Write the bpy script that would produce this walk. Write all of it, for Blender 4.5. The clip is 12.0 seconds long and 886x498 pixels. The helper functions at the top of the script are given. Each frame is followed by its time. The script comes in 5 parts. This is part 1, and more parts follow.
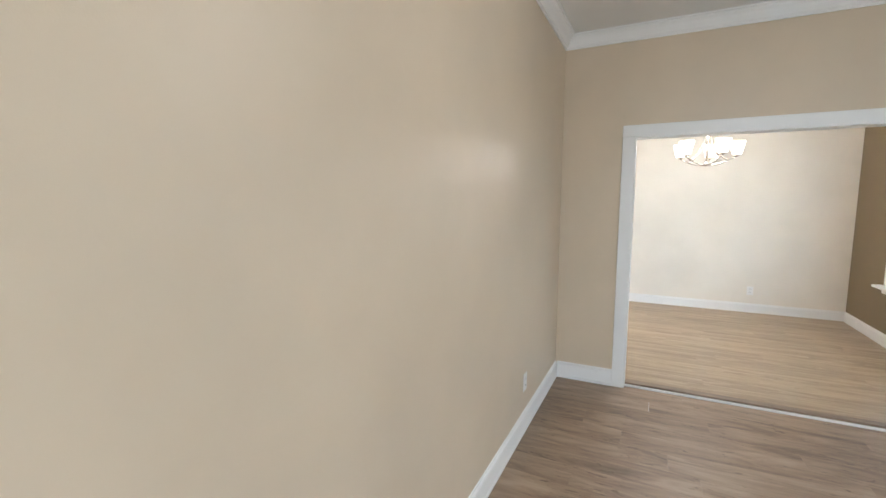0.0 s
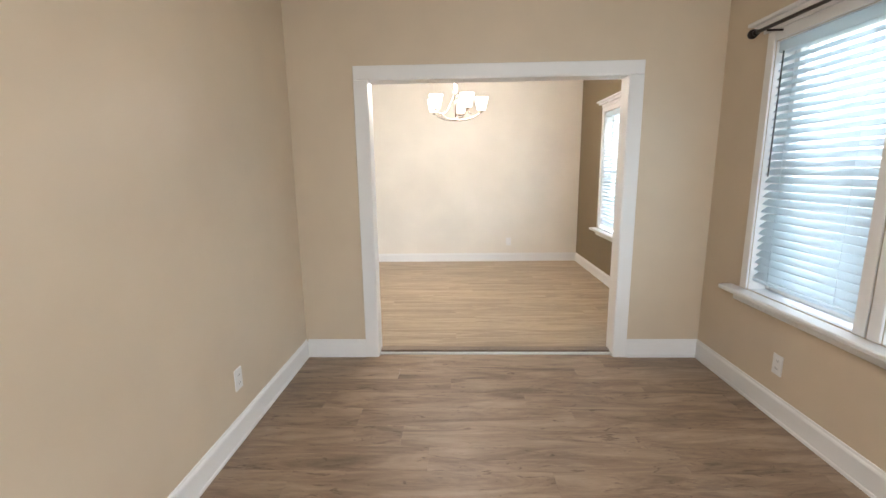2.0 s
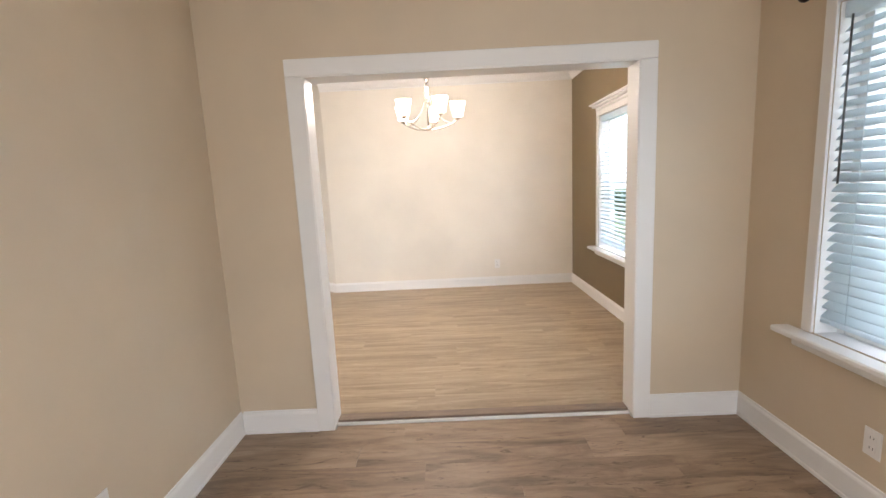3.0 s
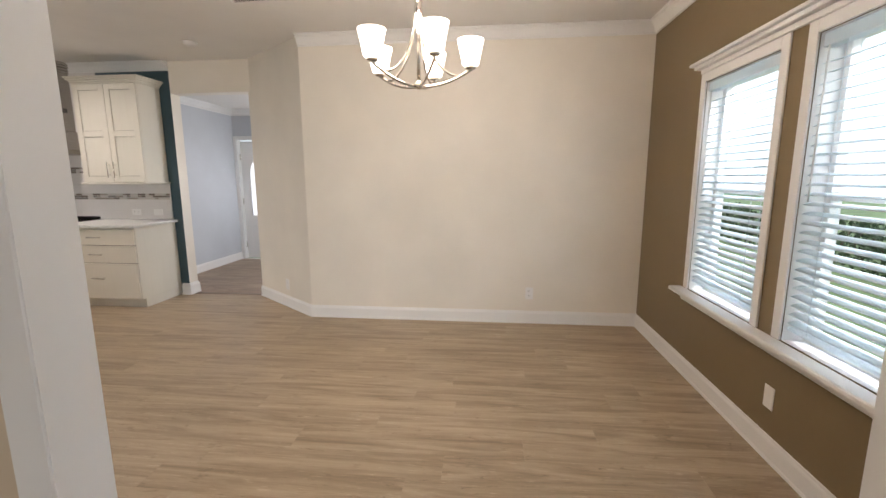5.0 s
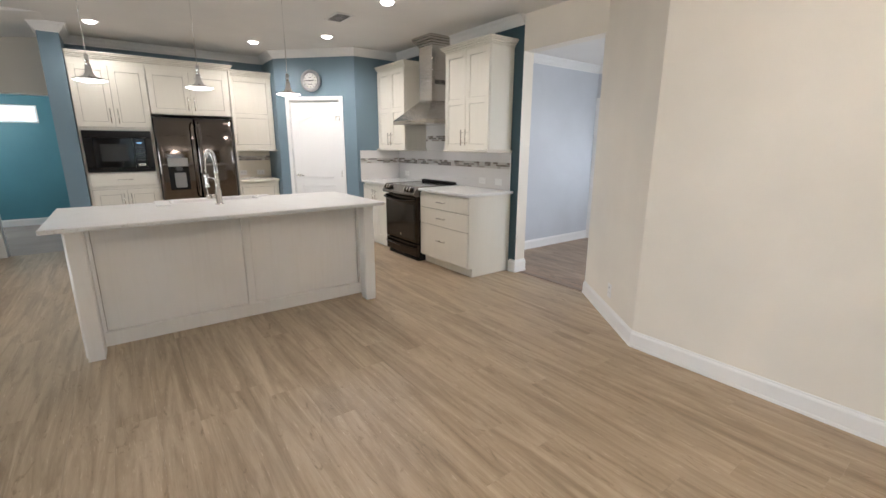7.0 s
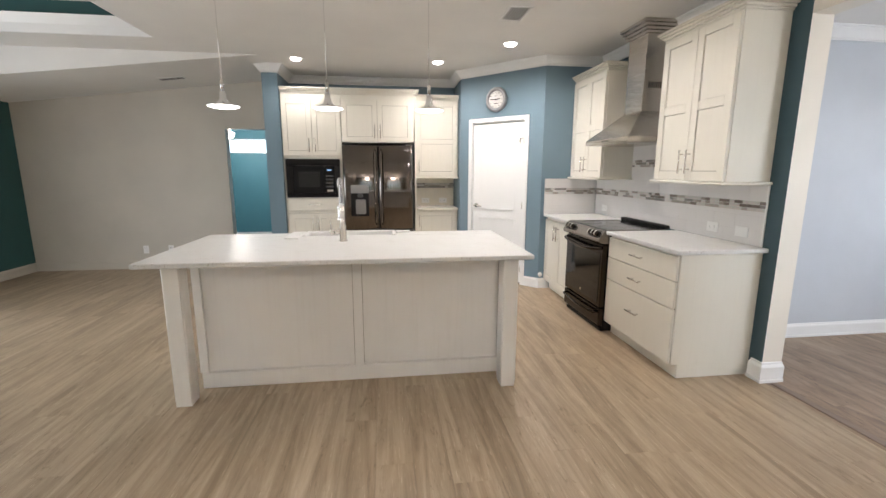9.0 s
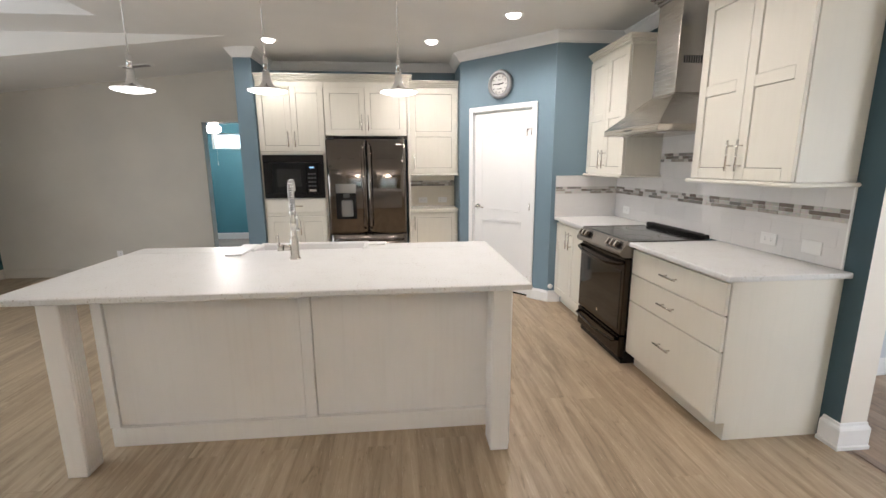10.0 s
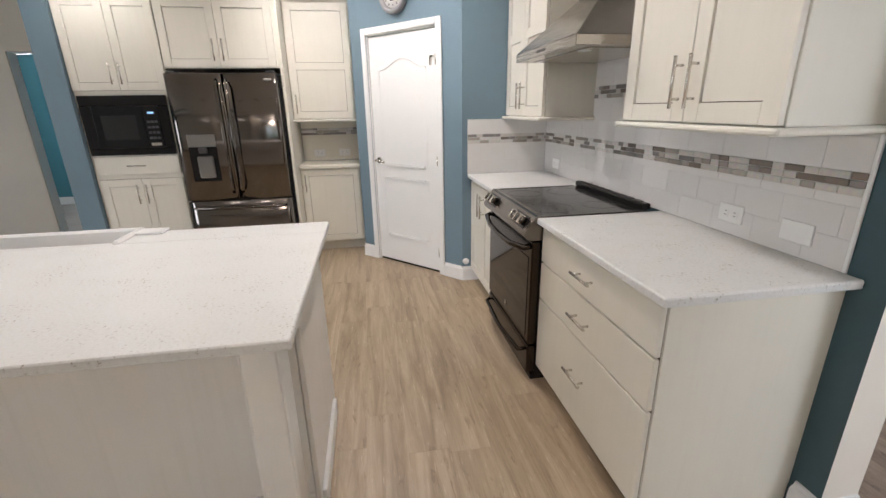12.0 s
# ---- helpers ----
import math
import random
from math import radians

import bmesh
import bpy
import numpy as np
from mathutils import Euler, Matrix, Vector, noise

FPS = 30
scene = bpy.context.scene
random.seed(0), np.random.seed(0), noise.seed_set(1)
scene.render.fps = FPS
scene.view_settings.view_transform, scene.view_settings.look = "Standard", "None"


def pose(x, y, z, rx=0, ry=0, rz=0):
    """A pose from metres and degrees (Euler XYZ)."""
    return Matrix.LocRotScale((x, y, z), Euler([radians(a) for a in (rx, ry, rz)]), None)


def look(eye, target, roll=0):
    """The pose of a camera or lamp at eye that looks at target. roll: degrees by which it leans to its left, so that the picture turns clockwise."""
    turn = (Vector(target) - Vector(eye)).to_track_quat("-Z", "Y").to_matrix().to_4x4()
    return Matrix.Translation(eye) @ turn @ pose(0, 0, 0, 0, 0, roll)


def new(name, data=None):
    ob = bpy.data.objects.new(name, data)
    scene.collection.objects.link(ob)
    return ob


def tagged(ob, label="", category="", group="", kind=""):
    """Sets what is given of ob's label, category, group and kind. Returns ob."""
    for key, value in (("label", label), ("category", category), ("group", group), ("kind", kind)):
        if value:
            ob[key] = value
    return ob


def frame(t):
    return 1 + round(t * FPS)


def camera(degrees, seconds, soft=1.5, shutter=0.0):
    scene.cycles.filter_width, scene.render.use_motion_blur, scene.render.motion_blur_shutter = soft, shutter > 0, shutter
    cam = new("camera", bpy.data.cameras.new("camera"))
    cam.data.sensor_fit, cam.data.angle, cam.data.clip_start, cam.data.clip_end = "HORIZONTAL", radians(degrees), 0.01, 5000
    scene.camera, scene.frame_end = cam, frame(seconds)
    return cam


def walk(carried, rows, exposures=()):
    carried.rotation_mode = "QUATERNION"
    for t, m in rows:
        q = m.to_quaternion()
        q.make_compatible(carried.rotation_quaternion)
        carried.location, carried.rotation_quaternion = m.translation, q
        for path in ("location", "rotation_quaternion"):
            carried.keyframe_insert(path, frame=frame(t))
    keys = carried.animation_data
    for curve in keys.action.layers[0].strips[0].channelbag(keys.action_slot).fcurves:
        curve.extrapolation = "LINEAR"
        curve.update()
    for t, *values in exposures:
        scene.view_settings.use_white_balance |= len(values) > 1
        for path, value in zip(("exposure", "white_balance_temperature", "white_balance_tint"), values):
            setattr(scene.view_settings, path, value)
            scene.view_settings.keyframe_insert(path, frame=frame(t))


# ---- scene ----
cam = camera(91.7, 12.0)

PATH = [
    (0, (0.691, -3.635, 1.469), (-0.186, -1.851, 1.252), 0.2),
    (0.5, (0.775, -3.602, 1.419), (0.301, -1.676, 1.162), -1.6),
    (1, (0.902, -3.466, 1.395), (0.764, -1.498, 1.066), -2.9),
    (1.5, (1.075, -3.31, 1.395), (0.928, -1.324, 1.213), 0.3),
    (2, (1.133, -3.027, 1.371), (1.065, -1.062, 1.004), -0.8),
    (2.5, (1.175, -2.701, 1.38), (1.169, -0.735, 1.011), -3.7),
    (3, (1.247, -2.335, 1.382), (1.222, -0.358, 1.082), -2.8),
    (3.2, (1.266, -2.176, 1.38), (1.187, -0.217, 0.987), -3.0),
    (4.8, (1.465, -0.891, 1.394), (1.343, 1.077, 1.062), -0.2),
    (5, (1.478, -0.759, 1.396), (1.276, 1.203, 1.068), -0.2),
    (5.5, (1.541, -0.369, 1.394), (1.004, 1.519, 1.011), -0.6),
    (6, (1.486, -0.077, 1.414), (0.532, 1.631, 1.001), 0.4),
    (6.5, (1.35, 0.281, 1.433), (0.153, 1.829, 1.02), 1.6),
    (7, (1.199, 0.511, 1.405), (-0.361, 1.672, 0.937), 0.2),
    (7.5, (1.039, 0.713, 1.427), (-0.76, 1.387, 0.871), -0.9),
    (7.7, (0.968, 0.857, 1.435), (-0.874, 1.434, 0.911), -0.7),
    (9.3, (0.128, 1.549, 1.424), (-1.826, 1.789, 1.07), -0.1),
    (9.5, (-0.014, 1.602, 1.449), (-1.966, 1.856, 1.091), -0.9),
    (10, (-0.32, 1.787, 1.452), (-2.274, 1.969, 1.065), -0.3),
    (10.5, (-0.603, 1.955, 1.455), (-2.571, 2.024, 1.102), -0.5),
    (11, (-0.908, 2.163, 1.456), (-2.848, 2.406, 1.034), -2.1),
    (11.5, (-1.098, 2.416, 1.439), (-3.022, 2.591, 0.921), -0.2),
    (12, (-1.226, 2.574, 1.42), (-3.101, 2.884, 0.797), -1.0),
]
walk(cam, [(t, look(eye, target, roll)) for t, eye, target, roll in PATH], [(0, 0.12, 5980, 11), (1.0, 0.10, 6250, 13), (1.5, 0.12, 6420, 13), (2.5, 0.13, 6620, 18), (3.0, 0.11, 6740, 19), (5.0, -0.50, 6850, 18), (5.5, -0.68, 7350, 20), (6.5, -0.54, 6780, 19), (7.0, -0.36, 6420, 15), (7.5, -0.04, 6500, 15), (9.5, -0.18, 6500, 15), (11.0, -0.30, 6440, 16), (12.0, -0.38, 6400, 16)])

# ---------------- light ----------------
world = bpy.data.worlds.new("sky")
scene.world = world
world.use_nodes = True
wn = world.node_tree.nodes
sky = wn.new("ShaderNodeTexSky")
sky.sky_type, sky.sun_disc = "NISHITA", False
sky.sun_elevation, sky.sun_rotation = radians(48), radians(200)
wn["Background"].inputs["Strength"].default_value = 0.15
world.node_tree.links.new(sky.outputs[0], wn["Background"].inputs["Color"])
sun = new("sun", bpy.data.lights.new("sun", "SUN"))
sun.data.energy, sun.data.angle, sun.data.color = 4.5, radians(2), (1.0, 0.95, 0.88)
sun.matrix_world = look((-3, 8, 12), (0, 0, 0))


def lamp(kind, name, at, energy, color, size=0.1, aim=None, spot=120):
    ob = new(name, bpy.data.lights.new(name, kind))
    ob.data.energy, ob.data.color = energy, color
    if kind == "AREA":
        ob.data.shape, ob.data.size, ob.data.size_y = "RECTANGLE", size[0], size[1]
    else:
        ob.data.shadow_soft_size = size
    if kind == "SPOT":
        ob.data.spot_size, ob.data.spot_blend = radians(spot), 0.8
    ob.matrix_world = look(at, aim or (at[0], at[1] + 0.0001, at[2] - 1))
    return ob


WARM, NEUTRAL, DAY = (1.0, 0.915, 0.81), (1.0, 0.955, 0.90), (0.90, 0.95, 1.0)
CANS = [(-5.11, 0.48), (-5.05, 2.12), (-4.20, 2.76), (-2.63, 2.71)]
PENDANTS = [(-2.75, 0.44), (-2.75, 1.10), (-2.75, 1.78)]
for (cx, cy), watt in zip(CANS, (27, 56, 84, 54)):
    lamp("SPOT", "can_light_beam", (cx, cy, 2.635), watt, NEUTRAL, 0.055, spot=168)
for cx, cy in PENDANTS:
    lamp("SPOT", "pendant_beam", (cx, cy, 1.785), 6.0, NEUTRAL, 0.025, spot=160)
lamp("POINT", "chandelier_glow", (1.126, 1.498, 2.20), 68, WARM, 0.16)
# living room fan assumed lit, to help brighten the room
lamp("POINT", "assumed_fan_glow", (1.30, -2.15, 2.22), 9, NEUTRAL, 0.12)
lamp("SPOT", "hall_can_beam", (-1.7, 5.3, 2.50), 60, (0.95, 0.97, 1.0), 0.06, spot=150)
lamp("POINT", "bedroom_lamp_glow", (-8.0, -1.3, 1.90), 60, NEUTRAL, 0.1)
# daylight standing in the window openings
for wy in (-0.805, -1.645):
    lamp("AREA", "daylight_fill", (3.07, wy, 1.33), 4, (0.80, 0.90, 1.0), (0.71, 1.40), aim=(0, wy, 1.33))
# lamps out of view above the dining windows' heads stand in for sky light
for wy in (1.965, 0.995):
    lamp("AREA", "daylight_fill", (3.70, wy, 2.85), 160, (0.80, 0.91, 1.0), (0.73, 0.80), aim=(2.3, wy, 0.75))

# added lamp in an unseen opening of the hall's east wall
lamp("AREA", "daylight_fill", (0.11, 5.2, 1.45), 36, (0.90, 0.95, 1.0), (1.2, 1.3), aim=(-3, 4.9, 1.2))
# lamps in unseen openings added behind the walk: living and great room end walls
lamp("AREA", "daylight_fill", (1.95, -5.24, 1.35), 47, (0.87, 0.94, 1.0), (1.6, 1.5), aim=(1.6, 0, 1.2))
lamp("AREA", "daylight_fill", (-2.6, -3.51, 1.25), 78, DAY, (2.6, 1.9), aim=(-3.6, 2, 1.2))

# ---------------- materials ----------------


def material(name, color, rough=0.5, metal=0.0, spec=0.5):
    m = bpy.data.materials.new(name)
    m.use_nodes = True
    b = m.node_tree.nodes["Principled BSDF"]
    b.inputs["Base Color"].default_value = (*color, 1)
    b.inputs["Roughness"].default_value = rough
    b.inputs["Metallic"].default_value = metal
    b.inputs["Specular IOR Level"].default_value = spec
    return m


def kit(m):
    """Shortcuts for wiring one material."""
    t = m.node_tree
    b = t.nodes["Principled BSDF"]

    def node(kind, **inputs):
        n = t.nodes.new("ShaderNode" + kind)
        for key, value in inputs.items():
            n.inputs[key.replace("_", " ")].default_value = value
        return n

    def wire(a, b2):
        t.links.new(a, b2)
    return t, b, node, wire


def coords(m, scale=(1, 1, 1)):
    t, b, node, wire = kit(m)
    tc, mp = node("TexCoord"), node("Mapping")
    mp.inputs["Scale"].default_value = scale
    wire(tc.outputs["Object"], mp.inputs["Vector"])
    return mp.outputs["Vector"]


def ramp(m, fac, stops):
    t, b, node, wire = kit(m)
    r = node("ValToRGB")
    while len(r.color_ramp.elements) < len(stops):
        r.color_ramp.elements.new(0.5)
    for e, (p, c) in zip(r.color_ramp.elements, stops):
        e.position, e.color = p, (*c, 1)
    wire(fac, r.inputs["Fac"])
    return r.outputs["Color"]


def bump(m, height, strength, distance=0.002):
    t, b, node, wire = kit(m)
    n = node("Bump", Strength=strength, Distance=distance)
    wire(height, n.inputs["Height"])
    wire(n.outputs["Normal"], b.inputs["Normal"])


def shade(c, f):
    return tuple(min(1, x * f) for x in c)


def paint(name, color, rough=0.55, vary=0.05, grain=260, relief=0.12, spec=0.4, streak=0.0):
    """Rolled wall or trim paint: slow uneven tone, fine roller stipple; streak: an upright brushed-on wash."""
    m = material(name, color, rough, 0, spec)
    t, b, node, wire = kit(m)
    v = coords(m)
    slow = node("TexNoise", Scale=1.7, Detail=4.0)
    fine = node("TexNoise", Scale=grain, Detail=2.0)
    wire(v, slow.inputs["Vector"]), wire(v, fine.inputs["Vector"])
    wire(ramp(m, slow.outputs["Fac"], [(0.3, shade(color, 1 - vary)), (0.7, shade(color, 1 + vary))]), b.inputs["Base Color"])
    if streak:
        wash = node("TexNoise", Scale=1.0, Detail=5.0, Roughness=0.65)
        wire(coords(m, (34, 34, 1.6)), wash.inputs["Vector"])
        tint = ramp(m, wash.outputs["Fac"], [(0.28, (1 - streak * 2.2, 1 - streak * 2.4, 1 - streak * 2.8)), (0.5, (1, 1, 1))])
        mx = node("MixRGB")
        mx.blend_type = "MULTIPLY"
        mx.inputs[0].default_value = 1.0
        wire(b.inputs["Base Color"].links[0].from_socket, mx.inputs[1]), wire(tint, mx.inputs[2])
        wire(mx.outputs[0], b.inputs["Base Color"])
    rr = node("MapRange")
    rr.inputs["To Min"].default_value, rr.inputs["To Max"].default_value = rough - 0.06, rough + 0.08
    wire(slow.outputs["Fac"], rr.inputs["Value"]), wire(rr.outputs["Result"], b.inputs["Roughness"])
    bump(m, fine.outputs["Fac"], relief, 0.0012)
    return m


def plank_material(name, dark, mid, light, rough=0.42, knots=0.3, stretch=(0.9, 6.0), tone_step=0.08, fleck=0.16, cloud=0.30):
    """Vinyl wood planks: each plank its own tone, wavy grain along its length, cracked knots and pale worn flecks."""
    m = material(name, mid, rough)
    t, b, node, wire = kit(m)
    tc = node("TexCoord")
    rnd = node("ObjectInfo").outputs["Random"]
    shift = node("VectorMath")
    shift.operation = "MULTIPLY_ADD"
    comb = node("CombineXYZ")
    wire(rnd, comb.inputs["X"]), wire(rnd, comb.inputs["Y"]), wire(rnd, comb.inputs["Z"])
    wire(comb.outputs[0], shift.inputs[0])
    shift.inputs[1].default_value = (37.0, 91.0, 13.0)
    wire(tc.outputs["Object"], shift.inputs[2])

    def grain(sx, sy, **values):
        mp = node("Mapping")
        mp.inputs["Scale"].default_value = (sx, sy, 1.0)
        wire(shift.outputs[0], mp.inputs["Vector"])
        n = node("TexNoise", **values)
        wire(mp.outputs[0], n.inputs["Vector"])
        return n.outputs["Fac"]

    def add(value, factor, base):
        n = node("Math")
        n.operation = "MULTIPLY_ADD"
        wire(value, n.inputs[0])
        n.inputs[1].default_value = factor
        wire(base, n.inputs[2])
        return n.outputs[0]

    def window_of(value, lo, hi):
        n = node("MapRange")
        n.inputs["From Min"].default_value, n.inputs["From Max"].default_value = lo, hi
        wire(value, n.inputs["Value"])
        return n.outputs["Result"]
    band = grain(*stretch, Scale=2.2, Detail=6.0, Roughness=0.62, Distortion=1.1)
    fine = grain(5.0, 95.0, Scale=3.0, Detail=3.0)
    tone = add(fine, 0.14, band)
    relief = tone
    # broad clouds across the board
    tone = add(grain(1.6, 4.0, Scale=1.5, Detail=3.0, Distortion=0.5), cloud, tone)
    # dark drawn-out stains, small cracked knots
    tone = add(window_of(grain(2.4, 9.0, Scale=2.6, Detail=4.0, Roughness=0.65, Distortion=1.6), 0.60, 0.76), -knots, tone)
    tone = add(window_of(grain(9.0, 26.0, Scale=1.6, Detail=3.0, Roughness=0.6, Distortion=2.2), 0.69, 0.78), -knots * 1.1, tone)
    # pale flecks in the grain
    tone = add(window_of(grain(6.0, 60.0, Scale=1.7, Detail=4.0, Roughness=0.6), 0.62, 0.72), fleck, tone)
    tone = add(rnd, tone_step, tone)
    wire(ramp(m, tone, [(0.50, dark), (0.74, mid), (0.99, light)]), b.inputs["Base Color"])
    rr = node("MapRange")
    rr.inputs["To Min"].default_value, rr.inputs["To Max"].default_value = rough - 0.08, rough + 0.1
    wire(band, rr.inputs["Value"]), wire(rr.outputs["Result"], b.inputs["Roughness"])
    bump(m, relief, 0.18, 0.0015)
    return m


def stone_counter(name):
    m = material(name, (0.80, 0.79, 0.75), 0.36)
    t, b, node, wire = kit(m)
    v = coords(m)
    n = node("TexNoise", Scale=9.0, Detail=6.0)
    wire(v, n.inputs["Vector"])
    n2 = node("TexNoise", Scale=120.0, Detail=3.0)
    wire(v, n2.inputs["Vector"])
    add = node("Math")
    add.operation = "MULTIPLY_ADD"
    wire(n.outputs["Fac"], add.inputs[0])
    add.inputs[1].default_value = 0.35
    wire(n2.outputs["Fac"], add.inputs[2])
    cloud = ramp(m, add.outputs[0], [(0.44, (0.36, 0.31, 0.26)), (0.50, (0.64, 0.632, 0.605)), (0.62, (0.675, 0.67, 0.65)), (0.80, (0.70, 0.697, 0.68))])
    wire(cloud, b.inputs["Base Color"])
    return m


def brushed(name, color, rough, axis=2, metal=1.0):
    m = material(name, color, rough, metal)
    t, b, node, wire = kit(m)
    s = [420, 420, 420]
    s[axis] = 6
    v = coords(m, s)
    n = node("TexNoise", Scale=1.0, Detail=3.0)
    wire(v, n.inputs["Vector"])
    rr = node("MapRange")
    rr.inputs["To Min"].default_value, rr.inputs["To Max"].default_value = rough - 0.04, rough + 0.05
    wire(n.outputs["Fac"], rr.inputs["Value"]), wire(rr.outputs["Result"], b.inputs["Roughness"])
    return m


def glow(name, color, strength):
    m = material(name, color, 0.4)
    b = m.node_tree.nodes["Principled BSDF"]
    b.inputs["Emission Color"].default_value = (*color, 1)
    b.inputs["Emission Strength"].default_value = strength
    return m


def speckle(name, palette, rough=0.4, spec=0.5):
    """Pieces of mixed colour, one tone each."""
    m = material(name, palette[0], rough, 0, spec)
    t, b, node, wire = kit(m)
    rnd = node("ObjectInfo").outputs["Random"]
    stops = [(i / len(palette), c) for i, c in enumerate(palette)]
    r = node("ValToRGB")
    r.color_ramp.interpolation = "CONSTANT"
    while len(r.color_ramp.elements) < len(stops):
        r.color_ramp.elements.new(0.5)
    for e, (p, c) in zip(r.color_ramp.elements, stops):
        e.position, e.color = p, (*c, 1)
    wire(rnd, r.inputs["Fac"])
    v = coords(m)
    n = node("TexNoise", Scale=60.0, Detail=4.0)
    wire(v, n.inputs["Vector"])
    mx = node("MixRGB")
    mx.blend_type = "MULTIPLY"
    mx.inputs[0].default_value = 0.35
    wire(r.outputs["Color"], mx.inputs[1]), wire(n.outputs["Color"], mx.inputs[2])
    wire(mx.outputs[0], b.inputs["Base Color"])
    return m


M_LIVING = paint("living_wall_paint", (0.63, 0.522, 0.39), 0.38)
M_CREAM = paint("dining_cream_paint", (0.79, 0.742, 0.66), 0.5)
M_TAUPE = paint("dining_taupe_paint", (0.205, 0.15, 0.079), 0.5)
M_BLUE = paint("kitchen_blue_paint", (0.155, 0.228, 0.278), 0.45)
M_GREAT = paint("great_room_greige_paint", (0.56, 0.52, 0.45), 0.55)
M_HALL = paint("hall_grey_blue_paint", (0.54, 0.565, 0.60), 0.5)
M_TEAL = paint("bedroom_teal_paint", (0.085, 0.26, 0.325), 0.5)
# darker and greener than the blue of the other kitchen walls
M_RANGEWALL = paint("range_wall_deep_teal", (0.044, 0.085, 0.102), 0.45)
M_DARKTEAL = paint("dark_teal_paint", (0.03, 0.10, 0.10), 0.5)
M_CEIL = paint("ceiling_flat_white", (0.80, 0.785, 0.755), 0.85, 0.03, 90, 0.35)
M_TRIM = paint("white_trim_paint", (0.81, 0.805, 0.79), 0.32, 0.02, 200, 0.04)
M_CAB = paint("cabinet_offwhite_paint", (0.73, 0.698, 0.615), 0.38, 0.03, 120, 0.05, streak=0.012)
# brown glaze, darkened so the seams also hold the shade of their gaps
M_SEAM = material("seam_glaze_and_shade", (0.13, 0.10, 0.07), 0.6)
M_GLAZE = material("tan_glaze_line", (0.30, 0.25, 0.19), 0.7)
M_ISLAND = paint("island_panel_paint", (0.84, 0.812, 0.765), 0.42, 0.04, 60, 0.08, streak=0.016)
M_QUARTZ = stone_counter("speckled_white_quartz")
M_STEEL = brushed("brushed_steel", (0.52, 0.49, 0.45), 0.26, 0)
M_NICKEL = brushed("brushed_nickel", (0.66, 0.63, 0.58), 0.24)
M_CHROME = material("polished_chrome", (0.80, 0.80, 0.80), 0.08, 1.0)
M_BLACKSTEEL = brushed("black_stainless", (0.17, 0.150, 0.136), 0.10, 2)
# the brushing stretches highlights upright
bt, bb, bnode, bwire = kit(M_BLACKSTEEL)
grain = bnode("CombineXYZ")
grain.inputs["Y"].default_value = 1.0
bb.inputs["Anisotropic"].default_value = 0.6
bwire(grain.outputs[0], bb.inputs["Tangent"])
M_PADDLE = brushed("dispenser_grey", (0.30, 0.29, 0.28), 0.3)
M_RANGE = brushed("dark_range_steel", (0.048, 0.037, 0.029), 0.2, 0)
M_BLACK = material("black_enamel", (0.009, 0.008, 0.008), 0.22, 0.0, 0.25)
M_BLACKGLASS = material("black_glass", (0.006, 0.006, 0.007), 0.05, 0.0, 0.3)
M_DARKGREY = material("dark_grey_plastic", (0.05, 0.05, 0.05), 0.4)
M_PLASTIC = material("white_plastic", (0.80, 0.79, 0.77), 0.3)
M_SLOT = material("dark_slot", (0.03, 0.03, 0.03), 0.6)
M_BRONZE = material("dark_bronze_rod", (0.028, 0.020, 0.017), 0.3, 0.7)
M_SLAT = paint("blind_slat_white", (0.82, 0.83, 0.83), 0.4, 0.02, 40, 0.03)
# slats let some daylight through
st, sb, snode, swire = kit(M_SLAT)
tl, sm = snode("BsdfTranslucent"), snode("MixShader")
tl.inputs["Color"].default_value = (0.74, 0.83, 0.88, 1)
sm.inputs[0].default_value = 0.62
swire(sb.outputs[0], sm.inputs[1]), swire(tl.outputs[0], sm.inputs[2])
swire(sm.outputs[0], st.nodes["Material Output"].inputs["Surface"])
M_TILE = paint("white_glazed_tile", (0.74, 0.72, 0.70), 0.15, 0.05, 12, 0.05)
M_GROUT = material("pale_grout", (0.66, 0.645, 0.62), 0.9)
M_TILE_WARM = paint("cream_glazed_tile", (0.78, 0.73, 0.63), 0.15, 0.05, 12, 0.05)
M_COOKTOP = material("cooktop_glass", (0.03, 0.029, 0.028), 0.10, 0.0, 0.6)
M_OVENGLASS = material("oven_glass", (0.010, 0.007, 0.005), 0.06, 0.0, 0.45)
M_CONTROL = brushed("control_panel_steel", (0.22, 0.20, 0.18), 0.24, 0)
M_MOSAIC = speckle("mixed_stone_mosaic", [(0.66, 0.63, 0.58), (0.38, 0.34, 0.30), (0.24, 0.20, 0.165), (0.74, 0.72, 0.69), (0.46, 0.42, 0.37), (0.29, 0.27, 0.255), (0.72, 0.69, 0.65)], 0.3)
M_CANDLE = glow("lit_frosted_glass", (1.0, 0.90, 0.76), 6.0)
M_CANGLOW = glow("lit_can_lens", (1.0, 0.95, 0.88), 14.0)
M_PENDGLOW = glow("lit_pendant_lens", (1.0, 0.97, 0.92), 9.0)
M_CARPET = paint("grey_carpet", (0.34, 0.32, 0.30), 0.95, 0.15, 400, 0.8)
M_GLASS = material("window_glass", (1, 1, 1), 0.0)
M_GLASS.node_tree.nodes["Principled BSDF"].inputs["Transmission Weight"].default_value = 1.0
M_GLASS.node_tree.nodes["Principled BSDF"].inputs["IOR"].default_value = 1.01
M_PLANK_L = plank_material("living_plank", (0.118, 0.077, 0.050), (0.262, 0.181, 0.121), (0.40, 0.295, 0.205), knots=0.42, stretch=(0.8, 4.6))
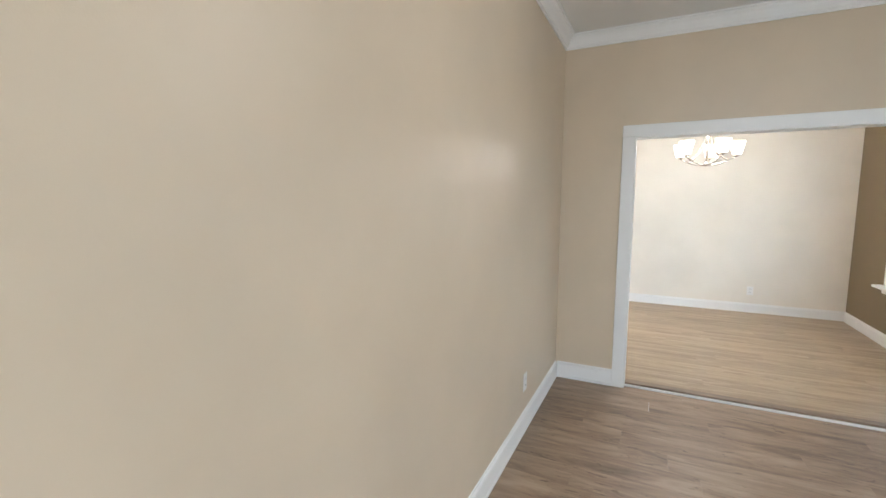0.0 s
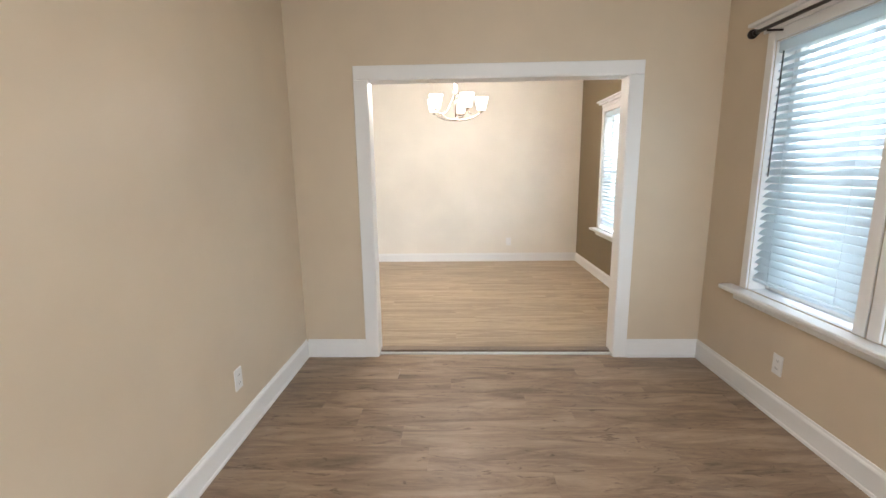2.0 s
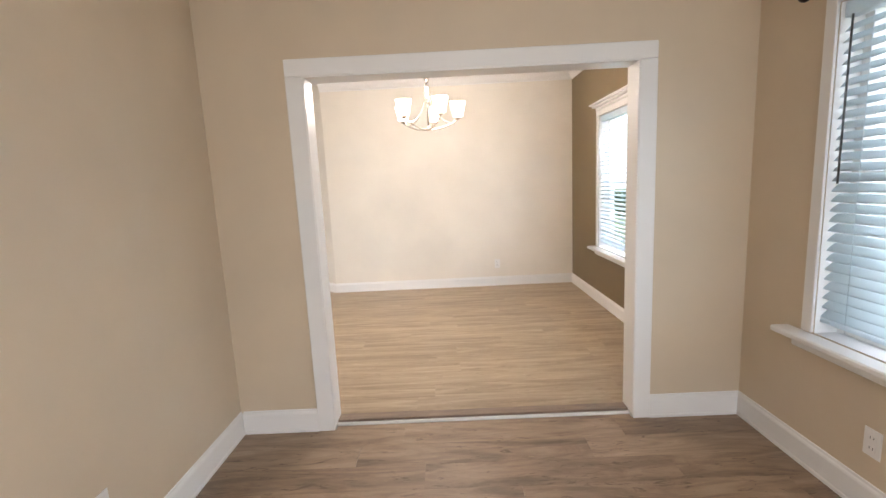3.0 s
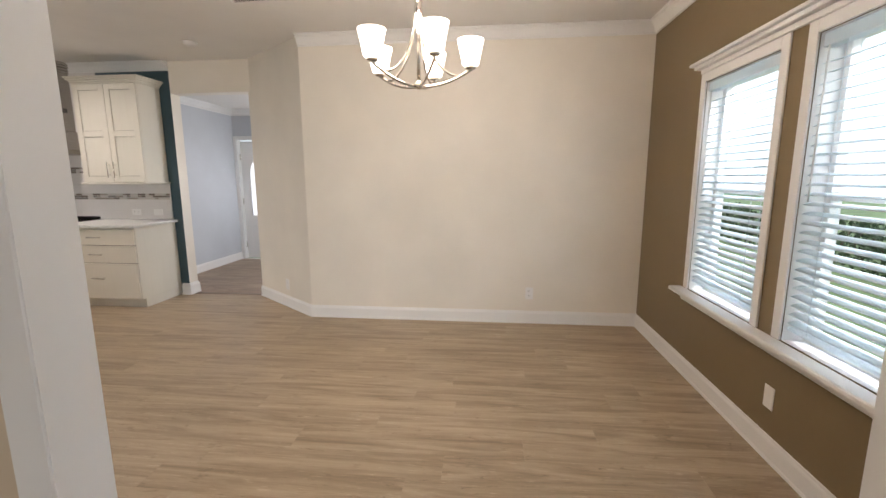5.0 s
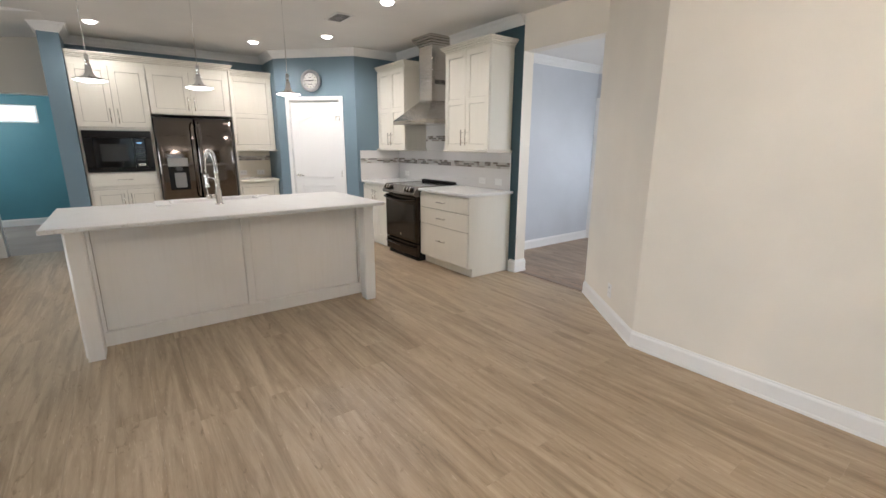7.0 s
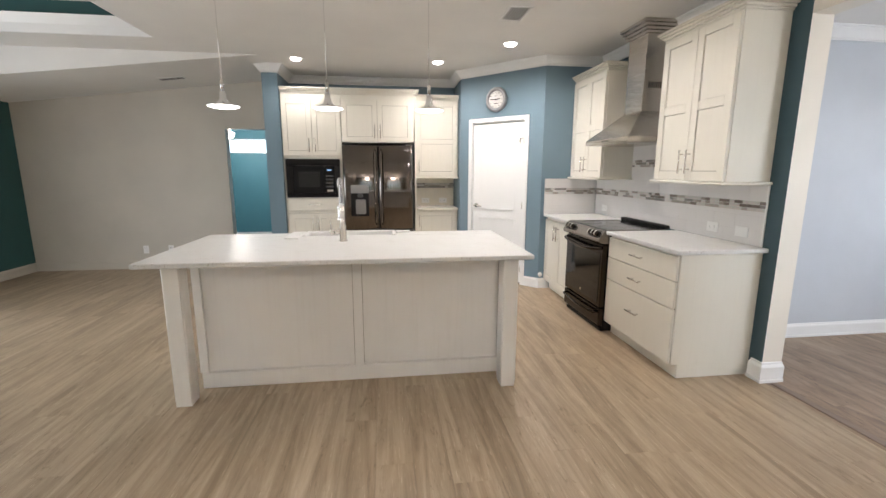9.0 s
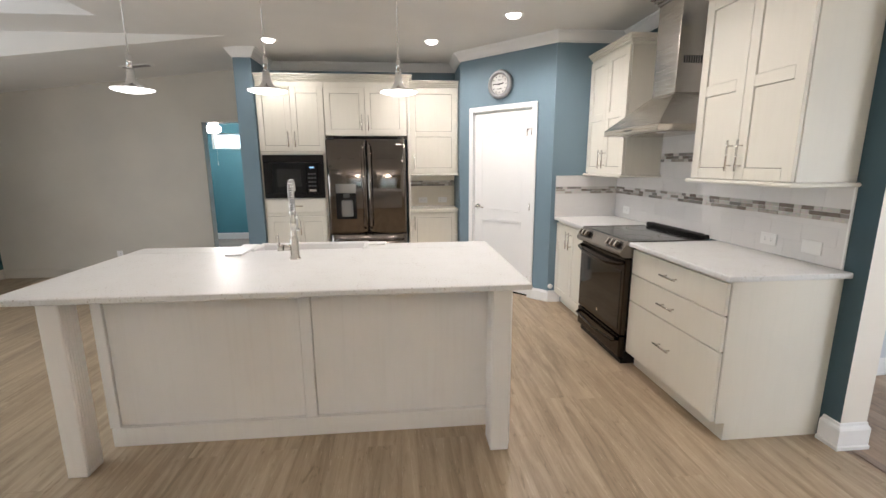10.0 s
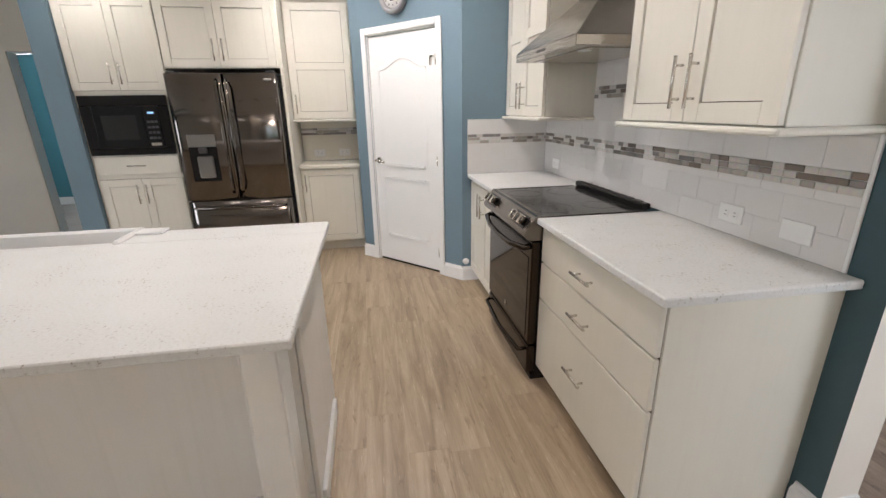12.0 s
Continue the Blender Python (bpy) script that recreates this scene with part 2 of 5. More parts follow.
M_PLANK_D = plank_material("dining_plank", (0.255, 0.188, 0.120), (0.405, 0.310, 0.208), (0.53, 0.425, 0.305), fleck=0.30, stretch=(0.5, 6.5), cloud=0.18)
M_THRESH = plank_material("threshold_wood", (0.13, 0.09, 0.065), (0.20, 0.145, 0.11), (0.28, 0.21, 0.16))

# ---------------- building helpers ----------------


def box(bm, x0, x1, y0, y1, z0, z1, bevel=0.0, seg=1, mat=0):
    vs = [bm.verts.new((x, y, z)) for x in (x0, x1) for y in (y0, y1) for z in (z0, z1)]
    fs = []
    for q in ((0, 1, 3, 2), (4, 6, 7, 5), (0, 4, 5, 1), (2, 3, 7, 6), (0, 2, 6, 4), (1, 5, 7, 3)):
        f = bm.faces.new([vs[i] for i in q])
        f.material_index = mat
        fs.append(f)
    if bevel > 0:
        edges = list({e for f in fs for e in f.edges})
        bmesh.ops.bevel(bm, geom=edges, offset=bevel, segments=seg, affect="EDGES", profile=0.5)
    return vs


def cyl(bm, p, q, r0, r1=None, n=16, caps=True):
    p, q = Vector(p), Vector(q)
    r1 = r0 if r1 is None else r1
    d = (q - p).normalized()
    u = d.orthogonal().normalized()
    w = d.cross(u)
    rings = []
    for c, r in ((p, r0), (q, r1)):
        rings.append([bm.verts.new(c + (u * math.cos(a) + w * math.sin(a)) * r) for a in [2 * math.pi * i / n for i in range(n)]])
    for i in range(n):
        bm.faces.new((rings[0][i], rings[0][(i + 1) % n], rings[1][(i + 1) % n], rings[1][i])).smooth = True
    if caps:
        bm.faces.new(rings[0][::-1]), bm.faces.new(rings[1])


def lathe(bm, profile, n=24, at=(0, 0, 0)):
    """Turn (radius, height) points round a vertical axis."""
    rings = []
    for r, z in profile:
        rings.append([bm.verts.new((at[0] + r * math.cos(2 * math.pi * i / n), at[1] + r * math.sin(2 * math.pi * i / n), at[2] + z)) for i in range(n)])
    for a, b in zip(rings, rings[1:]):
        for i in range(n):
            bm.faces.new((a[i], a[(i + 1) % n], b[(i + 1) % n], b[i])).smooth = True


def tube(bm, pts, r, n=10, flat=1.0):
    """A bar of round or flattened section along points."""
    pts = [Vector(p) for p in pts]
    rings = []
    up = Vector((0, 0, 1))
    for i, p in enumerate(pts):
        d = (pts[min(i + 1, len(pts) - 1)] - pts[max(i - 1, 0)]).normalized()
        u = d.cross(up)
        u = u.normalized() if u.length > 1e-4 else Vector((1, 0, 0))
        w = u.cross(d).normalized()
        rings.append([bm.verts.new(p + u * (r * flat * math.cos(a)) + w * (r * math.sin(a))) for a in [2 * math.pi * k / n for k in range(n)]])
    for a, b in zip(rings, rings[1:]):
        for i in range(n):
            bm.faces.new((a[i], a[(i + 1) % n], b[(i + 1) % n], b[i])).smooth = True
    bm.faces.new(rings[0][::-1]), bm.faces.new(rings[-1])


def mesh_of(name, bm, mats):
    bmesh.ops.recalc_face_normals(bm, faces=bm.faces)
    me = bpy.data.meshes.new(name)
    bm.to_mesh(me)
    bm.free()
    for m in mats if isinstance(mats, (list, tuple)) else [mats]:
        me.materials.append(m)
    return me


def part(name, bm, mat, parent, label=""):
    ob = new(name, mesh_of(name, bm, mat))
    ob.parent = parent
    if label:
        tagged(ob, label)
    return ob


def thing(name, label, category, at=(0, 0, 0), turn=0, group="", kind=""):
    ob = new(name)
    ob.matrix_world = pose(*at, 0, 0, turn)
    return tagged(ob, label, category, group, kind)


def single(name, bm, mat, label, category, group="", kind="", m=None):
    ob = new(name, mesh_of(name, bm, mat))
    if m is not None:
        ob.matrix_world = m
    return tagged(ob, label, category, group, kind)


def boxes(*bs, bevel=0.0):
    bm = bmesh.new()
    for b in bs:
        box(bm, *b, bevel=bevel)
    return bm


def structure(name, bm, mat, label, category="structure", m=None):
    return single(name, bm, mat, label, category, "", "structure", m)


def wall(name, x0, x1, y0, y1, z0, z1, label, mats, holes=(), m=None):
    """A wall with real openings. mats: paints for the faces +x, -x, +y, -y and the rest. holes: (from, to, z0, z1) along its length."""
    long_x = (x1 - x0) > (y1 - y0)
    a0, a1 = (x0, x1) if long_x else (y0, y1)
    cuts = sorted({a0, a1, *[c for h in holes for c in h[:2]]})
    zs = sorted({z0, z1, *[c for h in holes for c in h[2:]]})
    solid = {}
    for i in range(len(cuts) - 1):
        for k in range(len(zs) - 1):
            ca, cz = (cuts[i] + cuts[i + 1]) / 2, (zs[k] + zs[k + 1]) / 2
            solid[i, k] = not any(h[0] < ca < h[1] and h[2] < cz < h[3] for h in holes)
    uniq = []
    for mt in mats:
        if mt not in uniq:
            uniq.append(mt)
    bm = bmesh.new()

    def quad(pts, which):
        f = bm.faces.new([bm.verts.new(p) for p in pts])
        f.material_index = uniq.index(mats[which])
    for (i, k), s in solid.items():
        if not s:
            continue
        a, b, c, d = cuts[i], cuts[i + 1], zs[k], zs[k + 1]

        def pt(u, side, z):
            return (u, (y0, y1)[side], z) if long_x else ((x0, x1)[side], u, z)
        lo, hi = (3, 2) if long_x else (1, 0)
        quad([pt(a, 0, c), pt(b, 0, c), pt(b, 0, d), pt(a, 0, d)], lo)
        quad([pt(a, 1, c), pt(b, 1, c), pt(b, 1, d), pt(a, 1, d)], hi)
        ends = (1, 0) if long_x else (3, 2)
        if not solid.get((i - 1, k)):
            quad([pt(a, 0, c), pt(a, 1, c), pt(a, 1, d), pt(a, 0, d)], ends[0] if i == 0 else 4)
        if not solid.get((i + 1, k)):
            quad([pt(b, 0, c), pt(b, 1, c), pt(b, 1, d), pt(b, 0, d)], ends[1] if i == len(cuts) - 2 else 4)
        if not solid.get((i, k - 1)):
            quad([pt(a, 0, c), pt(b, 0, c), pt(b, 1, c), pt(a, 1, c)], 4)
        if not solid.get((i, k + 1)):
            quad([pt(a, 0, d), pt(b, 0, d), pt(b, 1, d), pt(a, 1, d)], 4)
    bmesh.ops.remove_doubles(bm, verts=bm.verts, dist=1e-5)
    return structure(name, bm, uniq, label, "wall", m)


BASE = [(0, 0), (0.018, 0), (0.018, 0.016), (0.014, 0.020), (0.014, 0.096), (0.011, 0.104), (0.006, 0.110), (0.004, 0.120), (0, 0.122)]
CROWN = [(0, -0.098), (0.012, -0.098), (0.013, -0.084), (0.022, -0.078), (0.034, -0.062), (0.048, -0.036), (0.062, -0.024), (0.066, -0.014), (0.080, -0.012), (0.080, -0.001), (0, -0.001)]


def run(name, pts, profile, z, mat, label, category):
    """A moulding along a wall line, mitred at its corners; the room lies left of the line."""
    bm = bmesh.new()
    P = [Vector(p) for p in pts]
    dirs = [(b - a).normalized() for a, b in zip(P, P[1:])]
    rings = []
    for i, p in enumerate(P):
        if i == 0 or i == len(P) - 1:
            d = dirs[0] if i == 0 else dirs[-1]
            off = Vector((-d.y, d.x))
        else:
            n1, n2 = Vector((-dirs[i - 1].y, dirs[i - 1].x)), Vector((-dirs[i].y, dirs[i].x))
            s = (n1 + n2)
            off = s / max(0.2, s.dot(n1))
        rings.append([bm.verts.new((p.x + off.x * d2, p.y + off.y * d2, z + h)) for d2, h in profile])
    k = len(profile)
    for a, b in zip(rings, rings[1:]):
        for i in range(k):
            bm.faces.new((a[i], a[(i + 1) % k], b[(i + 1) % k], b[i]))
    bm.faces.new(rings[0]), bm.faces.new(rings[-1][::-1])
    return structure(name, bm, mat, label, category)

# ---------------- shell: living room ----------------
CL, CD = 2.77, 2.69          # ceiling heights: living room; dining, kitchen and great room
wall("wall_living_west", -0.115, -0.016, -5.2, 0.13, -0.03, 2.95, "beige painted living room wall", (M_LIVING, M_GREAT, M_CREAM, M_LIVING, M_CREAM))
wall("wall_opening", -0.016, 2.89, 0.016, 0.13, -0.03, 2.95, "beige wall with a wide cased opening to the dining room", (M_LIVING, M_LIVING, M_CREAM, M_LIVING, M_TRIM), [(0.52, 2.292, -0.03, 1.98)])
LIVWIN = [(-1.16, -0.45), (-2.00, -1.29)]
DINWIN = [(1.60, 2.33), (0.63, 1.36)]
wall("wall_living_east", 2.89, 3.05, -5.2, 0.07, -0.03, 2.95, "golden beige outside wall with two blinded windows", (M_GREAT, M_LIVING, M_LIVING, M_LIVING, M_TRIM), [(a, b, 0.63, 2.03) for a, b in LIVWIN])
wall("wall_living_south", -0.115, 3.05, -5.35, -5.2, -0.03, 2.95, "beige living room end wall", (M_LIVING,) * 4 + (M_TRIM,), [(1.15, 2.75, 0.6, 2.1)])
structure("ceiling_living", boxes((-0.016, 2.89, -5.2, 0.016, CL, CL + 0.1)), M_CEIL, "flat white living room ceiling", "ceiling")

# ---------------- shell: dining room ----------------
wall("wall_dining_east", 2.89, 3.05, 0.07, 3.43, 0, 2.95, "dark taupe accent wall with two windows", (M_GREAT, M_TAUPE, M_TAUPE, M_TAUPE, M_TRIM), [(a, b, 0.62, 2.0) for a, b in DINWIN])
wall("wall_dining_north", -0.285, 2.89, 3.312, 3.43, 0, CD, "plain cream dining room wall", (M_CREAM,) * 5)
PX, PY, QX, QY = -0.285, 3.312, -1.20, 4.03
ANG = math.degrees(math.atan2(QY - PY, QX - PX))
ANGL = math.hypot(QX - PX, QY - PY)
wall("wall_angled", 0, ANGL, -0.12, 0, 0, CD, "cream angled wall between dining room and hall", (M_CREAM,) * 5, m=pose(PX, PY, 0, 0, 0, ANG))

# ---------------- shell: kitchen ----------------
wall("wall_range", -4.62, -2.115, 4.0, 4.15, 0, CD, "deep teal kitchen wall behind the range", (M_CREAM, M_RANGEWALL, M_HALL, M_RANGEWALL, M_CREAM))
wall("wall_hall_header", -2.115, -1.14, 4.0, 4.15, 2.345, CD, "cream wall above the hall opening", (M_CREAM, M_CREAM, M_HALL, M_CREAM, M_CREAM))
wall("wall_pantry_side", -4.74, -4.62, 3.30, 4.15, 0, CD, "blue pantry side wall", (M_BLUE,) * 5)
AX, AY, BX, BY = -5.505, 2.48, -4.62, 3.31
PANL = math.hypot(BX - AX, BY - AY)
PAN = math.degrees(math.atan2(BY - AY, BX - AX))
PM = pose(AX, AY, 0, 0, 0, PAN)
wall("wall_pantry", 0, PANL, 0, 0.10, 0, CD, "blue angled pantry wall with a white door", (M_BLUE,) * 4 + (M_TRIM,), [(0.20, 0.965, 0, 2.02)], m=PM)
wall("wall_alcove", -6.22, -5.52, 2.485, 2.60, 0, CD, "blue alcove wall beside the pantry", (M_BLUE,) * 5)
wall("wall_kitchen_west", -6.22, -6.10, 0.19, 2.485, 0, CD, "blue wall behind the tall cabinets", (M_BLUE,) * 5)
wall("wall_column", -6.35, -5.44, 0.0, 0.188, 0, CD, "blue end wall beside the tall cabinets", (M_BLUE,) * 5)

# ---------------- shell: great room, bedroom, hall ----------------
wall("wall_great_west", -6.47, -6.35, -3.62, 0.188, 0, 2.75, "greige great room wall with an open bedroom doorway", (M_GREAT, M_TEAL, M_GREAT, M_GREAT, M_TRIM), [(-0.77, -0.05, 0, 2.0)])
wall("wall_great_south", -6.35, -0.016, -3.62, -3.47, 0, 2.689, "dark teal great room end wall", (M_DARKTEAL,) * 4 + (M_TRIM,), [(-3.9, -1.3, 0.3, 2.2)])
bm = bmesh.new()
xs, ys = [-5.0, -4.5, -0.9, 3.05], [-3.8, -3.3, -0.72, 0.10]
for i in range(3):
    for j in range(3):
        if (i, j) == (1, 1):
            continue
        x1 = min(xs[i + 1], -0.115)
        box(bm, xs[i], x1, ys[j], ys[j + 1], CD, CD + 0.06)
box(bm, -6.47, 3.05, 0.10, 4.15, CD, CD + 0.06)
structure("ceiling_main", bm, M_CEIL, "flat white ceiling over kitchen, dining and great room", "ceiling")
structure("tray_top", boxes((-4.6, -0.8, -3.4, -0.62, CD + 0.30, CD + 0.36)), M_CEIL, "raised tray ceiling panel", "ceiling")
bm = bmesh.new()
for b in ((-4.56, -4.5, -3.3, -0.72), (-0.9, -0.84, -3.3, -0.72), (-4.56, -0.84, -0.72, -0.66), (-4.56, -0.84, -3.36, -3.3)):
    box(bm, *b, CD + 0.061, CD + 0.299)
structure("tray_side", bm, M_DARKTEAL, "dark teal sides of the raised tray", "ceiling")
run("tray_crown", [(-4.5, -0.72), (-4.5, -3.3), (-0.9, -3.3), (-0.9, -0.72), (-4.5, -0.72)], [(0, -0.16), (0.02, -0.16), (0.03, -0.08), (0.06, -0.03), (0.08, 0), (0, 0)], CD + 0.16, M_TRIM, "white crown moulding in the tray", "moulding")
bm = bmesh.new()
top = [(-6.47, 0.10, 2.69), (-5.0, 0.10, 2.69), (-5.0, -3.8, 2.26), (-6.47, -3.8, 2.26)]
lo = [bm.verts.new(p) for p in top]
hi = [bm.verts.new((p[0], p[1], 2.76)) for p in top]
bm.faces.new(lo), bm.faces.new(hi)
for i in range(4):
    bm.faces.new((lo[i], lo[(i + 1) % 4], hi[(i + 1) % 4], hi[i]))
structure("ceiling_sloped", bm, M_CEIL, "white sloping ceiling strip along the great room wall", "ceiling")

wall("wall_bedroom_west", -9.32, -9.2, -3.2, 1.2, 0, 2.6, "teal bedroom wall with a high window", (M_TEAL,) * 4 + (M_TRIM,), [(-1.83, -0.48, 1.76, 2.05)])
wall("wall_bedroom_south", -9.2, -6.47, -3.3, -3.2, 0, 2.6, "teal bedroom wall", (M_TEAL,) * 5)
wall("wall_bedroom_north", -9.2, -6.47, 1.2, 1.3, 0, 2.6, "teal bedroom wall", (M_TEAL,) * 5)
wall("wall_bedroom_east", -6.47, -6.36, 0.19, 1.3, 0, 2.6, "teal bedroom wall", (M_TEAL,) * 5)
structure("ceiling_bedroom", boxes((-9.32, -6.47, -3.3, 1.3, 2.45, 2.55)), M_CEIL, "white bedroom ceiling", "ceiling")
structure("floor_bedroom", boxes((-9.32, -6.40, -3.3, 1.3, -0.06, 0.004)), M_CARPET, "grey bedroom carpet", "floor")

wall("wall_hall_west", -2.92, -2.80, 4.15, 6.30, 0, 2.6, "grey-blue hall wall", (M_HALL,) * 5)
wall("wall_hall_north", -2.92, 0.2, 6.30, 6.42, 0, 2.6, "grey-blue hall wall with a white entry door", (M_HALL,) * 4 + (M_TRIM,), [(-2.74, -1.82, 0, 2.03)])
wall("wall_hall_east", 0.05, 0.2, 3.43, 6.30, 0, 2.6, "grey-blue hall wall", (M_HALL,) * 4 + (M_TRIM,), [(4.6, 5.8, 0.8, 2.1)])
structure("ceiling_hall", boxes((-2.92, 0.2, 4.151, 6.42, 2.52, 2.62)), M_CEIL, "white hall ceiling", "ceiling")
run("crown_hall", [(-2.115, 4.15), (-2.80, 4.15), (-2.80, 6.30), (0.05, 6.30)][::-1], CROWN, 2.52, M_TRIM, "white hall crown moulding", "moulding")
run("baseboard_hall", [(-2.798, 6.30), (-2.80, 6.30), (-2.80, 4.15), (-2.115, 4.15)], BASE, 0, M_TRIM, "white hall baseboard", "baseboard")

# ground outside, below and beyond the floors
g = bmesh.new()
box(g, -60, 60, -60, 60, -0.5, -0.30)
M_LAWN = paint("lawn_green", (0.14, 0.22, 0.10), 0.9, 0.3, 30, 0.8)
structure("ground", g, M_LAWN, "green lawn outside the windows", "ground")

# bright hazy sky beyond the lawn
M_HAZE = glow("hazy_bright_sky", (0.76, 0.91, 1.0), 1.6)
bm = bmesh.new()
lathe(bm, [(58.0, -0.3), (58.0, 34.0), (58.3, 34.0), (58.3, -0.3), (58.0, -0.3)], 64)
structure("backdrop", bm, M_HAZE, "bright hazy sky beyond the lawn", "backdrop")

# subfloor under the planks
structure("subfloor", boxes((-6.40, 3.05, 0.0505, 6.42, -0.10, -0.012), (-6.40, -0.02, -3.62, -0.0055, -0.10, -0.012), (-0.0195, 3.05, -5.35, -0.0055, -0.12, -0.034), (0.53, 2.28, -0.0054, 0.05, -0.12, -0.034)), M_GROUT, "subfloor below the planks", "floor")

# ---------------- mouldings ----------------
# casing of the wide opening, both faces, and its lining
for tag, y0, y1, zb in (("living", 0.0, 0.0155, -0.022), ("dining", 0.1305, 0.146, 0.0)):
    structure("trim_opening_" + tag, boxes((0.437, 0.532, y0, y1, zb, 1.965), (2.277, 2.372, y0, y1, zb, 1.965), (0.437, 2.372, y0, y1, 1.966, 2.055), bevel=0.004), M_TRIM, "white flat casing round the wide opening", "casing")
structure("jamb_opening", boxes((0.521, 0.5355, 0.003, 0.143, 0, 1.9645), (2.2735, 2.291, 0.003, 0.143, 0, 1.9645), (0.5365, 2.2725, 0.003, 0.143, 1.960, 1.979)), M_TRIM, "white lining of the wide opening", "casing")
TALL = [(d, h if h < 0.05 else h + 0.016) for d, h in BASE]
run("baseboard_living_west", [(-0.016, 0.016), (-0.016, -5.2)], TALL, -0.022, M_TRIM, "white living room baseboard", "baseboard")
run("baseboard_living_north_a", [(0.437, 0.016), (-0.001, 0.016)], TALL, -0.022, M_TRIM, "white baseboard beside the opening", "baseboard")
run("baseboard_living_east", [(2.89, -5.2), (2.89, 0.016), (2.372, 0.016)], TALL, -0.022, M_TRIM, "white living room baseboard", "baseboard")
run("crown_living", [(2.89, -5.2), (2.89, 0.016), (-0.016, 0.016), (-0.016, -5.2)], CROWN, CL, M_TRIM, "white living room crown moulding", "moulding")
run("baseboard_dining", [(2.372, 0.13), (2.89, 0.13), (2.89, 3.312), (PX, 3.312), (QX, QY), (QX - 0.0, QY + 0.08)], BASE, 0, M_TRIM, "white dining room baseboard", "baseboard")
run("baseboard_stub", [(-0.115, -3.47), (-0.115, 0.13), (0.437, 0.13)][::-1], BASE, 0, M_TRIM, "white baseboard round the wall end", "baseboard")
run("crown_dining", [(-0.115, 0.13), (2.89, 0.13), (2.89, 3.312), (PX + 0.0, 3.312)], CROWN, CD, M_TRIM, "white dining room crown moulding", "moulding")
run("baseboard_range_stub", [(-2.115, 4.15), (-2.115, 4.0), (-2.20, 4.0)], [(d * 1.9, h * 1.12) for d, h in BASE], 0, M_TRIM, "white baseboard round the blue wall end", "baseboard")
run("crown_kitchen", [(-2.115, 4.0), (-4.62, 4.0), (BX, BY), (AX, AY), (-6.10, 2.485), (-6.10, 0.188), (-5.44, 0.188), (-5.44, 0.0), (-6.35, 0.0)], CROWN, CD, M_TRIM, "white kitchen crown moulding", "moulding")
run("baseboard_great", [(-6.35, -0.83), (-6.35, -3.47), (-0.115, -3.47)], BASE, 0, M_GREAT, "greige painted great room baseboard", "baseboard")
run("baseboard_column", [(-5.44, 0.188), (-5.44, 0.0), (-6.35, 0.0)], BASE, 0, M_TRIM, "white baseboard round the blue column", "baseboard")
run("baseboard_bedroom", [(-9.2, 1.2), (-9.2, -3.2)], BASE, 0.004, M_TRIM, "white bedroom baseboard", "baseboard")
structure("trim_bedroom_door", boxes((-6.349, -6.335, -0.83, -0.772, 0, 2.06), (-6.349, -6.335, -0.0499, -0.002, 0, 2.06), (-6.349, -6.335, -0.7715, -0.0505, 2.002, 2.06)), M_GREAT, "greige painted casing of the bedroom doorway", "casing")
structure("threshold_opening", boxes((0.536, 2.274, 0.066, 0.1355, -0.008, 0.008), bevel=0.003), M_THRESH, "brown wood threshold strip in the opening", "threshold")
structure("threshold_strip", boxes((0.536, 2.274, 0.050, 0.0655, -0.022, -0.006), bevel=0.003), M_TRIM, "white edge strip across the opening", "threshold")
structure("threshold_hall", boxes((-2.07, -1.21, 4.04, 4.09, -0.008, 0.007), bevel=0.002), M_THRESH, "dark wood threshold strip at the hall", "threshold")


